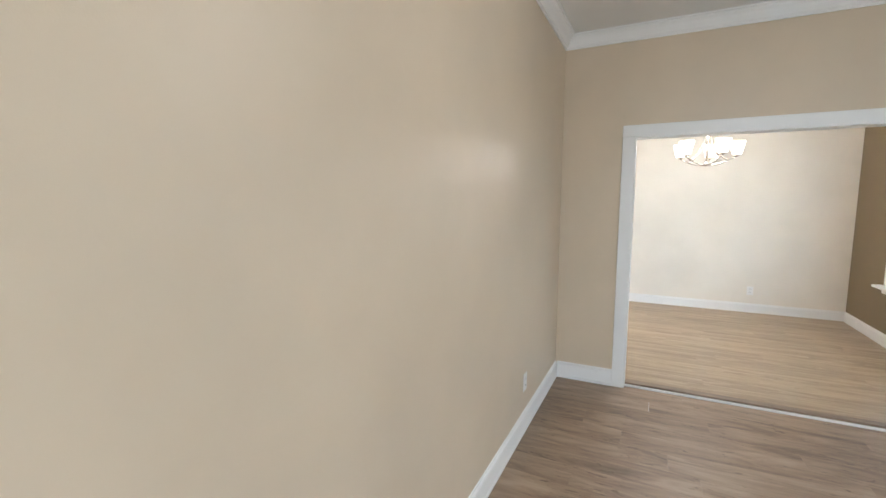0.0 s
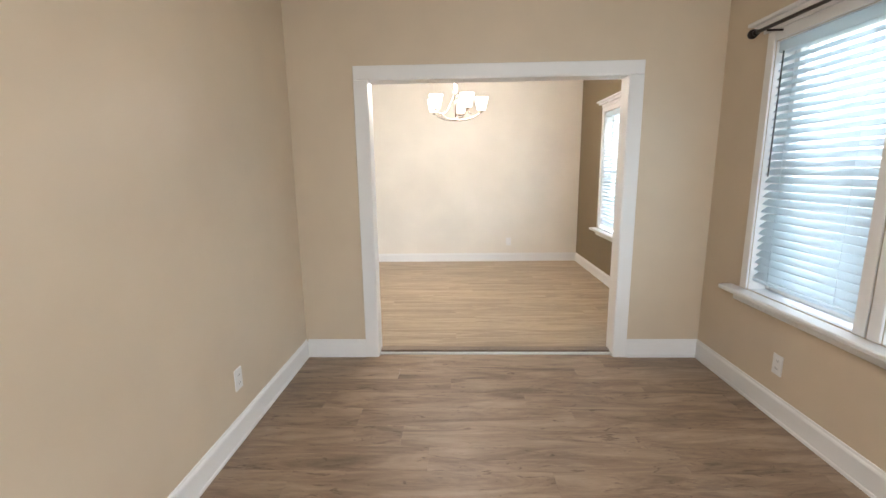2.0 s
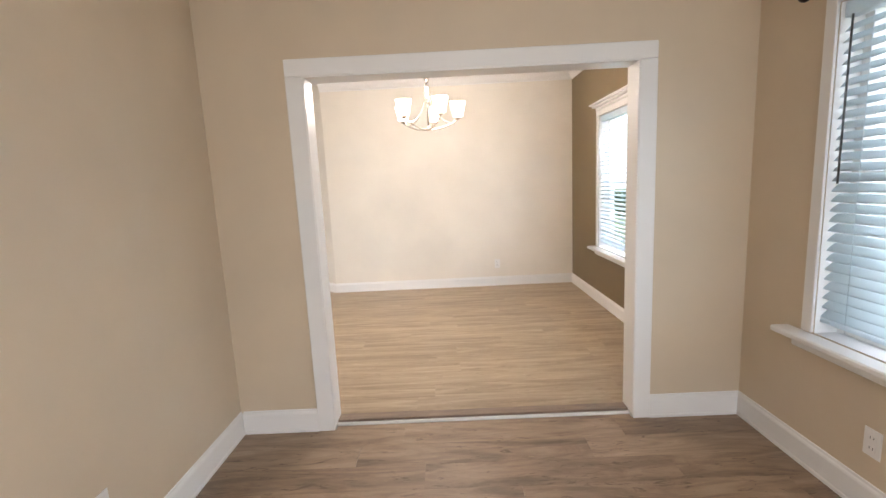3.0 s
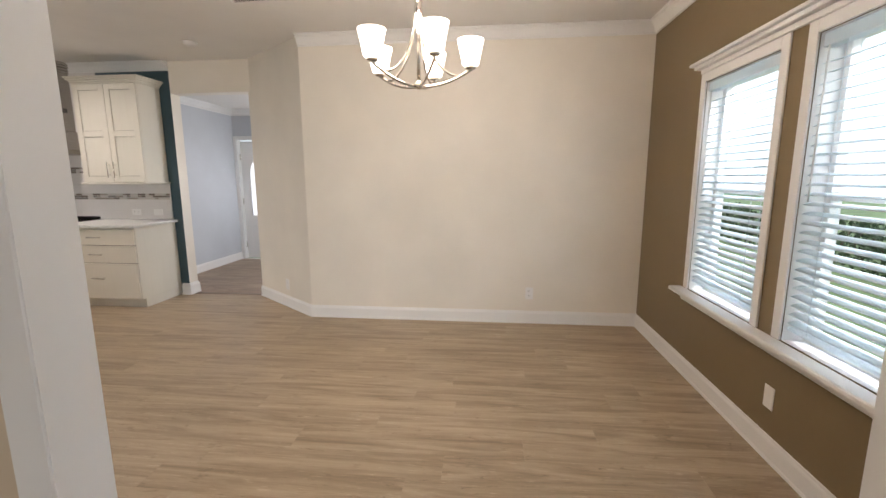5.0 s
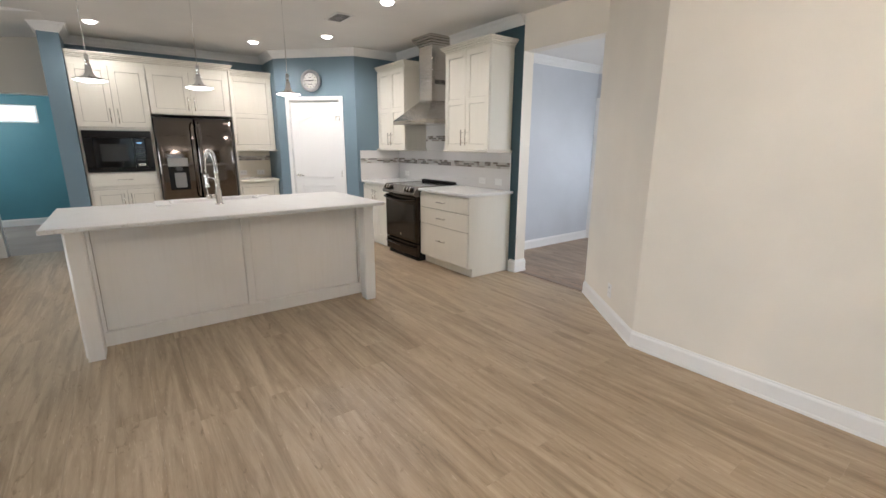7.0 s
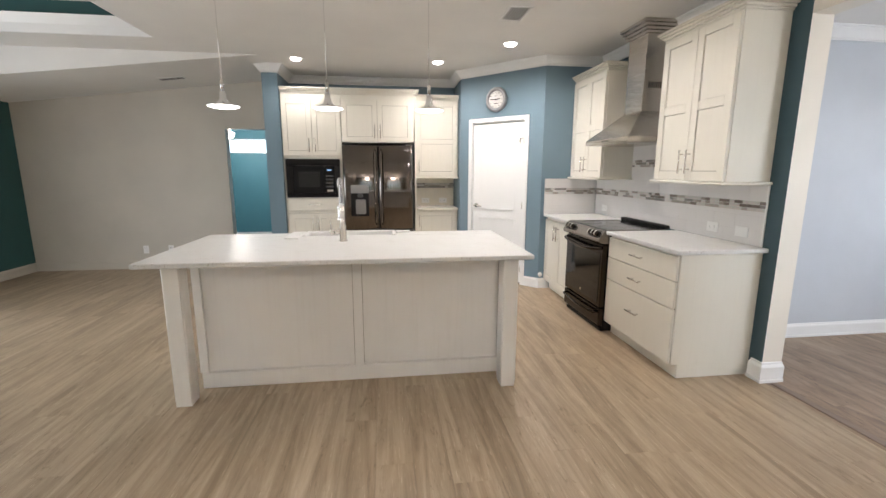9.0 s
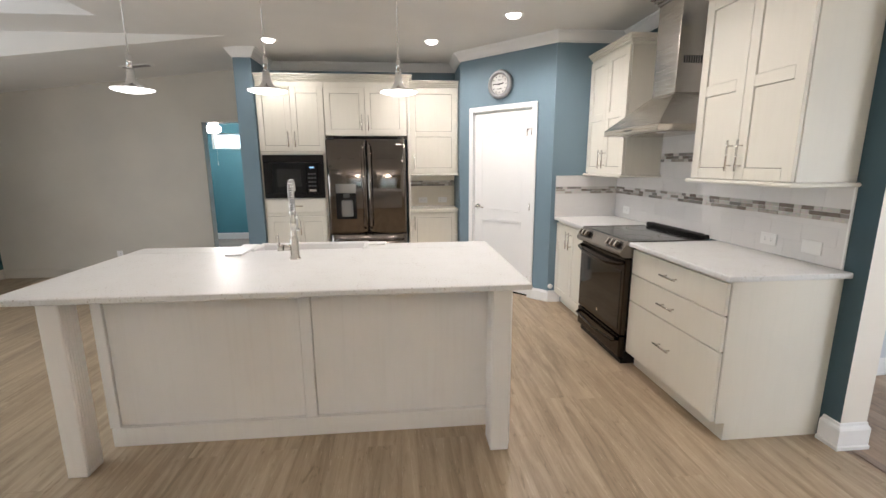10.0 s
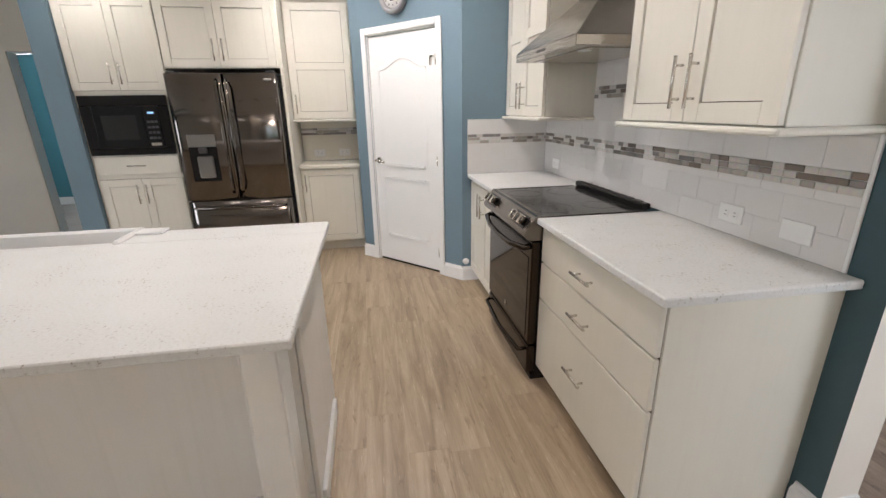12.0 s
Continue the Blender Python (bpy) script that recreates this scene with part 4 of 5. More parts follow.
def stove():
    s = thing("range_cooker", "black stainless slide-in electric range between worktops", "range", (-3.5, 3.33, 0))
    part("body", boxes((-0.376, 0.376, 0.045, 0.628, 0.03, 0.885), bevel=0.004), M_BLACK, s)
    part("cooktop", boxes((-0.379, 0.379, 0.03, 0.60, 0.886, 0.918), bevel=0.006), M_COOKTOP, s, "black glass cooktop")
    part("cooktop_trim", boxes((-0.383, -0.372, 0.03, 0.57, 0.9183, 0.921), (0.372, 0.383, 0.03, 0.57, 0.9183, 0.921), bevel=0.001), M_CONTROL, s, "thin steel edge of the cooktop")
    for x, y, r in ((-0.2, 0.16, 0.10), (0.2, 0.16, 0.115), (-0.2, 0.43, 0.115), (0.2, 0.43, 0.085)):
        bm = bmesh.new()
        lathe(bm, [(r - 0.004, 0.9183), (r, 0.9187), (r + 0.004, 0.9183)], 32, (x, y, 0))
        part("burner_ring", bm, M_RING, s, "grey printed burner ring")
    bm = bmesh.new()
    box(bm, -0.374, 0.374, 0.572, 0.615, 0.9185, 0.952, 0.01, 2)
    back = part("back_vent", bm, M_BLACK, s, "raised black vent along the back")
    for i in range(9):
        part("vent_slot", boxes((-0.33 + i * 0.075, -0.28 + i * 0.075, 0.582, 0.606, 0.9515, 0.9545)), M_SLOT, back)
    # sloping control panel
    bm = bmesh.new()
    prof = [(0.0, 0.80), (-0.03, 0.808), (-0.043, 0.822), (-0.044, 0.838), (0.010, 0.917), (0.022, 0.923), (0.045, 0.922), (0.06, 0.80)]
    ends = [[bm.verts.new((x, y, z)) for y, z in prof] for x in (-0.379, 0.379)]
    for i in range(8):
        bm.faces.new((ends[0][i], ends[0][(i + 1) % 8], ends[1][(i + 1) % 8], ends[1][i]))
    bm.faces.new(ends[0]), bm.faces.new(ends[1][::-1])
    cp = part("control_panel", bm, M_CONTROL, s, "sloping brushed steel control panel")
    for a, b in ((-0.34, -0.16), (0.15, 0.33)):
        bm = boxes((a, b, -0.002, 0.002, -0.034, 0.034), bevel=0.001)
        bmesh.ops.transform(bm, matrix=pose(0, -0.0175, 0.8775, -34), verts=bm.verts)
        part("knob_plate", bm, M_BLACK, cp)
    for x in (-0.31, -0.25, -0.19, 0.18, 0.24, 0.30):
        bm = bmesh.new()
        cyl(bm, (x, -0.0165, 0.877), (x, -0.041, 0.8938), 0.021, 0.019, 20)
        grip = boxes((x - 0.006, x + 0.006, -0.030, 0.0, -0.024, 0.024), bevel=0.003)
        bmesh.ops.transform(grip, matrix=Matrix.Translation((0, -0.0255, 0.883)) @ pose(0, 0, 0, -34), verts=grip.verts)
        part("knob_grip", grip, M_NICKEL, cp, "bright steel knob grip")
        part("knob", bm, M_RANGE, cp, "dark steel knob")
    bm = bmesh.new()
    box(bm, -0.376, 0.376, 0.0, 0.044, 0.225, 0.79, 0.008, 2)
    d = part("oven_door", bm, M_RANGE, s)
    part("oven_window", boxes((-0.335, 0.335, -0.003, 0.001, 0.26, 0.70), bevel=0.002), M_OVENGLASS, d, "dark glass oven window")
    bm = bmesh.new()
    tube(bm, [(-0.355, -0.004, 0.765), (-0.345, -0.03, 0.757), (-0.20, -0.052, 0.738), (0.0, -0.058, 0.731), (0.20, -0.052, 0.738), (0.345, -0.03, 0.757), (0.355, -0.004, 0.765)], 0.015, 12)
    part("handle", bm, M_RANGE, d, "dark steel oven handle")
    part("badge", boxes((-0.012, 0.012, -0.006, -0.0035, 0.29, 0.314), bevel=0.002), M_NICKEL, d)
    bm = bmesh.new()
    box(bm, -0.376, 0.376, 0.0, 0.044, 0.055, 0.215, 0.01, 2)
    d = part("warming_drawer", bm, M_RANGE, s)
    bm = bmesh.new()
    tube(bm, [(-0.33, -0.004, 0.18), (-0.32, -0.03, 0.17), (0.0, -0.042, 0.155), (0.32, -0.03, 0.17), (0.33, -0.004, 0.18)], 0.011, 10)
    part("handle", bm, M_RANGE, d, "curved dark drawer handle")
    part("kick_plate", boxes((-0.36, 0.36, 0.03, 0.60, 0.0, 0.0295)), M_BLACK, s)


stove()


def hood():
    h = thing("range_hood", "stainless steel chimney range hood", "range hood", (-3.49, YW, 0))
    bm = bmesh.new()
    box(bm, -0.385, 0.385, -0.53, -0.001, 1.665, 1.71, 0.003)
    part("lip", bm, M_STEEL, h)
    bm = bmesh.new()
    lo = [bm.verts.new(p) for p in ((-0.383, -0.528, 1.7105), (0.383, -0.528, 1.7105), (0.383, -0.002, 1.7105), (-0.383, -0.002, 1.7105))]
    hi = [bm.verts.new(p) for p in ((-0.145, -0.285, 1.94), (0.145, -0.285, 1.94), (0.145, -0.002, 1.94), (-0.145, -0.002, 1.94))]
    for i in range(4):
        bm.faces.new((lo[i], lo[(i + 1) % 4], hi[(i + 1) % 4], hi[i]))
    bm.faces.new(lo), bm.faces.new(hi)
    part("canopy", bm, M_STEEL, h)
    part("chimney", boxes((-0.14, 0.14, -0.28, -0.002, 1.9405, 2.62), bevel=0.003), M_STEEL, h)
    bm = bmesh.new()
    for o, a, b in ((0.012, 2.585, 2.61), (0.03, 2.6103, 2.635), (0.05, 2.6353, 2.66), (0.065, 2.6603, 2.688)):
        box(bm, -0.14 - o, 0.14 + o, -0.28 - o, -0.002, a, b, 0.004)
    part("top_cap", bm, M_STEEL, h, "flared steel cap at the ceiling")
    for i in range(9):
        part("vent_slot", boxes((0.1395, 0.1415, -0.235 + i * 0.018, -0.225 + i * 0.018, 2.14, 2.19)), M_SLOT, h)
    part("filter_panel", boxes((-0.33, 0.33, -0.44, -0.06, 1.661, 1.6645)), M_NICKEL, h)
    for x in (-0.25, 0.25):
        bm = bmesh.new()
        cyl(bm, (x, -0.42, 1.6605), (x, -0.42, 1.657), 0.03, n=20)
        part("lamp_lens", bm, M_PLASTIC, h)
    for i in range(4):
        part("button", boxes((-0.06 + i * 0.03, -0.042 + i * 0.03, -0.533, -0.5295, 1.682, 1.695)), M_DARKGREY, h)


hood()


# ---------------- doors ----------------
def pantry_door():
    d = thing("door_1", "white two-panel arched pantry door, closed", "door", (AX, AY, 0), PAN, "", "structure")
    x0, x1, H = 0.212, 0.953, 2.003
    bm = bmesh.new()
    box(bm, x0, x1, 0.012, 0.05, 0.022, H, 0.002)
    part("slab", bm, M_TRIM, d)

    def moulding(pts, name):
        bm = bmesh.new()
        tube(bm, [*pts, pts[0], pts[1]], 0.0046, 8, 1.0)
        part(name, bm, M_TRIM, d)
    cx = (x0 + x1) / 2
    W = 0.262
    # eyebrow arch: flat shoulders that sweep up to a rounded crown
    arch = [(cx - W + 2 * W * i / 24, 0.0115, 1.738 + 0.078 * (0.5 - 0.5 * math.cos(2 * math.pi * min(1, max(0, (i / 24 - 0.08) / 0.84)))) ** 0.8) for i in range(25)]
    moulding([(cx - W, 0.0146, 0.935), (cx - W, 0.0146, 1.69), *arch, (cx + W, 0.0146, 1.69), (cx + W, 0.0146, 0.935)], "panel_moulding")
    moulding([(cx - W, 0.0146, 0.275), (cx - W, 0.0146, 0.815), (cx + W, 0.0146, 0.815), (cx + W, 0.0146, 0.275)], "panel_moulding")
    for za in (0.935, 0.815, 0.275):
        part("panel_edge", boxes((cx - W + 0.03, cx + W - 0.03, 0.001, 0.0118, za - 0.013, za + 0.013), bevel=0.0085), M_TRIM, d)
    bm = boxes((0.145, 0.2, -0.016, -0.0005, 0.0, 2.075), (0.965, 1.02, -0.016, -0.0005, 0.0, 2.075), (0.2005, 0.9645, -0.016, -0.0005, 2.02, 2.075), bevel=0.004)
    part("casing", bm, M_TRIM, d)
    part("jamb", boxes((0.2005, 0.2095, 0.0, 0.099, 0, 2.0195), (0.9555, 0.9645, 0.0, 0.099, 0, 2.0195), (0.21, 0.955, 0.0, 0.099, 2.0105, 2.0195)), M_TRIM, d)
    bm = bmesh.new()
    cyl(bm, (0.27, 0.012, 0.97), (0.27, 0.0, 0.97), 0.027, n=20)
    cyl(bm, (0.27, 0.0, 0.97), (0.27, -0.04, 0.97), 0.010, n=12)
    tube(bm, [(0.262, -0.042, 0.97), (0.31, -0.046, 0.972), (0.36, -0.042, 0.964), (0.375, -0.038, 0.96)], 0.009, 10)
    part("lever_handle", bm, M_NICKEL, d, "brushed nickel lever handle")
    for z in (0.2, 1.0, 1.78):
        bm = bmesh.new()
        cyl(bm, (0.958, -0.004, z - 0.04), (0.958, -0.004, z + 0.04), 0.006, n=10)
        part("hinge", bm, M_NICKEL, d)
    part("door_hook", boxes((0.90, 0.935, -0.012, 0.0118, 1.80, 1.812), (0.90, 0.908, -0.014, 0.0118, 1.74, 1.7995), bevel=0.002), M_NICKEL, d, "small metal flip hook")
    # black strip puts the shade of the gap under the door into colour
    part("bottom_sweep", boxes((x0, x1, 0.022, 0.045, 0.001, 0.0215)), M_BLACK, d, "black strip standing in for the shaded gap under the door")


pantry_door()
run("baseboard_pantry_a", [(AX + 0.145 * math.cos(radians(PAN)), AY + 0.145 * math.sin(radians(PAN))), (AX, AY)], BASE, 0, M_TRIM, "white baseboard beside the pantry door", "baseboard")
run("baseboard_pantry_b", [(-4.62, 3.44), (BX, BY), (AX + 1.02 * math.cos(radians(PAN)), AY + 1.02 * math.sin(radians(PAN)))], BASE, 0, M_TRIM, "white baseboard at the pantry corner", "baseboard")


# ---------------- lamps ----------------
for cx, cy in [*CANS, (-1.7, 5.3)]:
    z = CD if cy < 5 else 2.52
    c = thing("recessed_light", "lit recessed ceiling light with white trim", "ceiling light", (cx, cy, z), 0, "recessed lights")
    bm = bmesh.new()
    lathe(bm, [(0.062, -0.002), (0.070, -0.007), (0.082, -0.006), (0.086, -0.0005)], 32)
    part("trim_ring", bm, M_PLASTIC, c)
    # domed so the bright face looks as large as its bloom
    bm = bmesh.new()
    lathe(bm, [(0.061, -0.0008), (0.060, -0.008), (0.050, -0.019), (0.030, -0.026), (0.0, -0.028)], 28)
    part("lens", bm, M_CANGLOW, c, "lit lens face, domed to stand in for its bloom")

for cx, cy in PENDANTS:
    p = thing("pendant_light", "small chrome cone pendant light over the island", "pendant light", (cx, cy, 1.83), 0, "island pendants")
    bm = bmesh.new()
    lathe(bm, [(0.098, 0.0), (0.099, 0.004), (0.064, 0.013), (0.034, 0.028), (0.021, 0.052), (0.016, 0.10), (0.0, 0.10)], 36)
    part("shade", bm, M_CHROME, p, "flared chrome shade")
    bm = bmesh.new()
    lathe(bm, [(0.0, -0.016), (0.045, -0.013), (0.080, -0.006), (0.0965, 0.001)], 36)
    part("diffuser", bm, M_PENDGLOW, p, "lit white diffuser")
    bm = bmesh.new()
    cyl(bm, (0, 0, 0.0995), (0, 0, 0.165), 0.012, n=14)
    part("socket_cap", bm, M_CHROME, p)
    bm = bmesh.new()
    cyl(bm, (0, 0, 0.165), (0, 0, CD - 1.83 - 0.02), 0.0022, n=8)
    part("rod", bm, M_CHROME, p)
    bm = bmesh.new()
    lathe(bm, [(0.0, CD - 1.83 - 0.025), (0.05, CD - 1.83 - 0.022), (0.058, CD - 1.83 - 0.0005)], 24)
    part("canopy", bm, M_CHROME, p)


def chandelier():
    c = thing("chandelier", "five-arm brushed nickel chandelier with lit frosted glass shades", "chandelier", (1.126, 1.498, 1.845))
    H = CD - 1.845
    bm = bmesh.new()
    cyl(bm, (0, 0, 0.02), (0, 0, 0.43), 0.009, n=12)
    part("column", bm, M_NICKEL, c)
    bm = bmesh.new()
    lathe(bm, [(0.0, -0.012), (0.012, -0.006), (0.022, 0.004), (0.022, 0.018), (0.012, 0.03)], 20)
    part("hub", bm, M_NICKEL, c)
    bm = bmesh.new()
    lathe(bm, [(0.010, 0.40), (0.022, 0.42), (0.014, 0.46), (0.0, 0.47)], 20)
    part("top_hub", bm, M_NICKEL, c)
    bm = bmesh.new()
    cyl(bm, (0, 0, 0.46), (0, 0, H - 0.03), 0.005, n=10)
    part("stem", bm, M_NICKEL, c)
    bm = bmesh.new()
    lathe(bm, [(0.0, H - 0.035), (0.045, H - 0.03), (0.065, H - 0.0005)], 28)
    part("canopy", bm, M_NICKEL, c)
    for k in range(5):
        a = radians(72 * k - 65)
        ca, sa = math.cos(a), math.sin(a)
        R = 0.265

        def at(r, z):
            return (r * ca, r * sa, z)
        bm = bmesh.new()
        tube(bm, [at(R * u, 0.004 + 0.085 * u ** 2.2) for u in [i / 12 for i in range(1, 13)]], 0.0075, 8, 0.7)
        arm = part("arm", bm, M_NICKEL, c)
        bm = bmesh.new()
        tube(bm, [at(0.012 + (R * 0.72) * (1 - math.cos(u * math.pi / 2)), 0.42 - 0.365 * math.sin(u * math.pi / 2)) for u in [i / 12 for i in range(13)]], 0.0065, 8, 0.7)
        part("brace", bm, M_NICKEL, c)
        bm = bmesh.new()
        lathe(bm, [(0.0, 0.088), (0.024, 0.088), (0.027, 0.098), (0.022, 0.104), (0.0, 0.104)], 18, at(R - 0.004, 0))
        part("holder", bm, M_NICKEL, arm)
        bm = bmesh.new()
        lathe(bm, [(0.0, 0.105), (0.036, 0.105), (0.042, 0.112), (0.053, 0.17), (0.066, 0.228), (0.062, 0.228), (0.050, 0.17), (0.038, 0.118)], 28, at(R - 0.004, 0))
        part("glass_shade", bm, M_CANDLE, arm, "lit frosted glass shade")


chandelier()


def ceiling_fan(at, label, turn, drop=0.0):
    f = thing("ceiling_fan", label, "ceiling fan", at)
    bm = bmesh.new()
    lathe(bm, [(0.0, -0.046 + drop), (0.07, -0.046 + drop), (0.062, -0.075 + drop), (0.0, -0.08 + drop)], 28)
    part("canopy", bm, M_PLASTIC, f)
    bm = bmesh.new()
    cyl(bm, (0, 0, -0.055 + drop), (0, 0, -0.16), 0.013, n=14)
    part("down_rod", bm, M_PLASTIC, f)
    bm = bmesh.new()
    lathe(bm, [(0.0, -0.155), (0.09, -0.16), (0.115, -0.19), (0.115, -0.24), (0.08, -0.27), (0.05, -0.30), (0.0, -0.30)], 32)
    part("motor", bm, M_PLASTIC, f)
    for k in range(5):
        a = radians(72 * k + turn)
        bm = bmesh.new()
        rot = Matrix.Rotation(a, 4, "Z")
        box(bm, 0.20, 0.62, -0.062, 0.062, -0.222, -0.214, 0.003)
        bmesh.ops.transform(bm, matrix=rot @ pose(0, 0, 0, 8, 0, 0), verts=bm.verts)
        blade = part("blade", bm, M_TRIM, f, "white fan blade")
        bm = bmesh.new()
        box(bm, 0.09, 0.25, -0.018, 0.018, -0.232, -0.224, 0.002)
        bmesh.ops.transform(bm, matrix=rot @ pose(0, 0, 0, 8, 0, 0), verts=bm.verts)
        part("blade_iron", bm, M_NICKEL, blade)
    bm = bmesh.new()
    lathe(bm, [(0.075, -0.3005), (0.12, -0.325), (0.115, -0.38), (0.07, -0.415), (0.0, -0.425)], 32)
    part("light_bowl", bm, M_PENDGLOW, f, "lit frosted light bowl")
    bm = bmesh.new()
    cyl(bm, (-0.065, 0.0, -0.31), (-0.065, 0.0, -0.884), 0.0016, n=6)
    part("pull_chain", bm, M_PLASTIC, f)
    bm = bmesh.new()
    lathe(bm, [(0.0, -0.881), (0.004, -0.885), (0.006, -0.909), (0.0085, -0.934), (0.006, -0.944), (0.0, -0.946)], 14, (-0.065, 0, 0))
    part("pull_knob", bm, M_PLASTIC, f)


ceiling_fan((1.32, -2.15, CL + 0.045), "white ceiling fan with light kit and pull chain", 12)
ceiling_fan((-8.0, -1.3, 2.395), "white bedroom ceiling fan with a lit glass bowl", 40, 0.10)

# curtain rod
r = thing("curtain_rod", "dark bronze curtain rod with ball finials above the windows", "curtain rod", (2.80, 0, 2.09))
bm = bmesh.new()
cyl(bm, (0, -2.20, 0), (0, -0.40, 0), 0.0095, n=14)
part("rod", bm, M_BRONZE, r)
for y, s in ((-0.40, 1), (-2.20, -1)):
    bm = bmesh.new()
    bmesh.ops.create_uvsphere(bm, u_segments=18, v_segments=12, radius=0.026, matrix=Matrix.Translation((0, y + s * 0.026, 0)))
    for f in bm.faces:
        f.smooth = True
    cyl(bm, (0, y - s * 0.01, 0), (0, y + s * 0.008, 0), 0.016, n=14)
    part("finial", bm, M_BRONZE, r)
for y in (-0.50, -1.245, -2.10):
    bm = bmesh.new()
    box(bm, -0.006, 0.0885, y - 0.006, y + 0.006, -0.020, -0.0105, 0.002)
    box(bm, 0.083, 0.0889, y - 0.014, y + 0.014, -0.05, 0.0, 0.002)
    part("bracket", bm, M_BRONZE, r)


# ---------------- small fixtures ----------------
def outlet(label, m, blank=False, wide=0.072):
    o = new("wall_outlet")
    o.matrix_world = m
    tagged(o, label, "outlet", "wall outlets")
    part("plate", boxes((-wide / 2, wide / 2, -0.006, -0.0003, -0.058, 0.058), bevel=0.002), M_PLASTIC, o)
    if not blank:
        for z in (-0.022, 0.022):
            q = part("socket", boxes((-0.017, 0.017, -0.0075, -0.0058, z - 0.014, z + 0.014), bevel=0.001), M_PLASTIC, o)
            for x in (-0.007, 0.007):
                part("slot", boxes((x - 0.0012, x + 0.0012, -0.008, -0.0074, z - 0.004, z + 0.006)), M_SLOT, q)


outlet("white outlet low on the beige wall", pose(-0.016, -0.985, 0.31, 0, 0, 90))
outlet("white outlet below the living room window", pose(2.89, -0.76, 0.285, 0, 0, -90))
outlet("white outlet below the dining room window", pose(2.89, 1.39, 0.31, 0, 0, -90), True)
outlet("white outlet low on the cream wall", pose(1.89, 3.312, 0.295, 0, 0, 0))
AD = Vector((QX - PX, QY - PY)).normalized()
outlet("white outlet low on the angled wall", pose(PX + AD.x * 0.50, PY + AD.y * 0.50, 0.25, 0, 0, ANG + 180))
outlet("pale outlet low on the great room wall", pose(-6.35, -2.0, 0.28, 0, 0, 90))
outlet("pale outlet low on the great room wall", pose(-6.35, -1.66, 0.28, 0, 0, 90))
for x in (-2.69, -2.41, -4.38):
    outlet("white outlet on the tiled backsplash", pose(x, YW - 0.0105, 1.0, 0, 90, 0), x == -2.41)
for y in (2.06, 2.32):
    outlet("white outlet in the tiled coffee niche", pose(-6.09, y, 0.985, 0, 90, 90))
s = thing("door_stop", "white round door stop low on the blue wall", "door stop", (-4.62, 3.33, 0.17), 90)
bm = bmesh.new()
lathe(bm, [(0.0, 0.03), (0.018, 0.028), (0.026, 0.012), (0.026, 0.0005)], 18)
bmesh.ops.rotate(bm, verts=bm.verts, matrix=Matrix.Rotation(radians(90), 3, "X"))
part("knob", bm, M_PLASTIC, s)


M_PEWTER = material("grey_pewter", (0.34, 0.34, 0.345), 0.38, 0.6)


def clock():
    along = 0.565
    c = thing("wall_clock", "round wall clock with a deep silver rim above the pantry door", "clock", (AX + along * math.cos(radians(PAN)), AY + along * math.sin(radians(PAN)), 2.283), PAN)

    def turned(profile, n=44):
        bm = bmesh.new()
        lathe(bm, profile, n)
        bmesh.ops.rotate(bm, verts=bm.verts, matrix=Matrix.Rotation(radians(90), 3, "X"))
        return bm
    part("rim", turned([(0.0, 0.0008), (0.138, 0.0008), (0.146, 0.010), (0.147, 0.034), (0.138, 0.050), (0.122, 0.054), (0.108, 0.048), (0.102, 0.030), (0.0, 0.028)]), M_PEWTER, c, "deep grey metal rim")
    part("face", turned([(0.0, 0.0335), (0.1015, 0.0335), (0.1015, 0.0305), (0.0, 0.0305)]), material("white_clock_dial", (0.78, 0.77, 0.74), 0.5), c, "white clock face")
    for k in range(12):
        bm = boxes((-0.003, 0.003, -0.0355, -0.0337, 0.076, 0.094 if k % 3 else 0.086))
        bmesh.ops.rotate(bm, verts=bm.verts, matrix=Matrix.Rotation(radians(30 * k), 3, "Y"))
        part("hour_mark", bm, M_DARKGREY, c)
    for a, l, w2, y in ((82, 0.055, 0.006, -0.0385), (274, 0.078, 0.0045, -0.041)):
        bm = boxes((-w2, w2, y, y + 0.002, -0.014, l))
        bmesh.ops.rotate(bm, verts=bm.verts, matrix=Matrix.Rotation(radians(a), 3, "Y"))
        part("clock_hand", bm, M_SLOT, c)
    bm = bmesh.new()
    cyl(bm, (0, -0.0337, 0), (0, -0.043, 0), 0.008, n=16)
    part("hub", bm, M_SLOT, c)
    part("dial_print", boxes((-0.03, 0.03, -0.0347, -0.0337, -0.05, -0.042), (-0.02, 0.02, -0.0347, -0.0337, 0.04, 0.046)), M_DARKGREY, c)


clock()


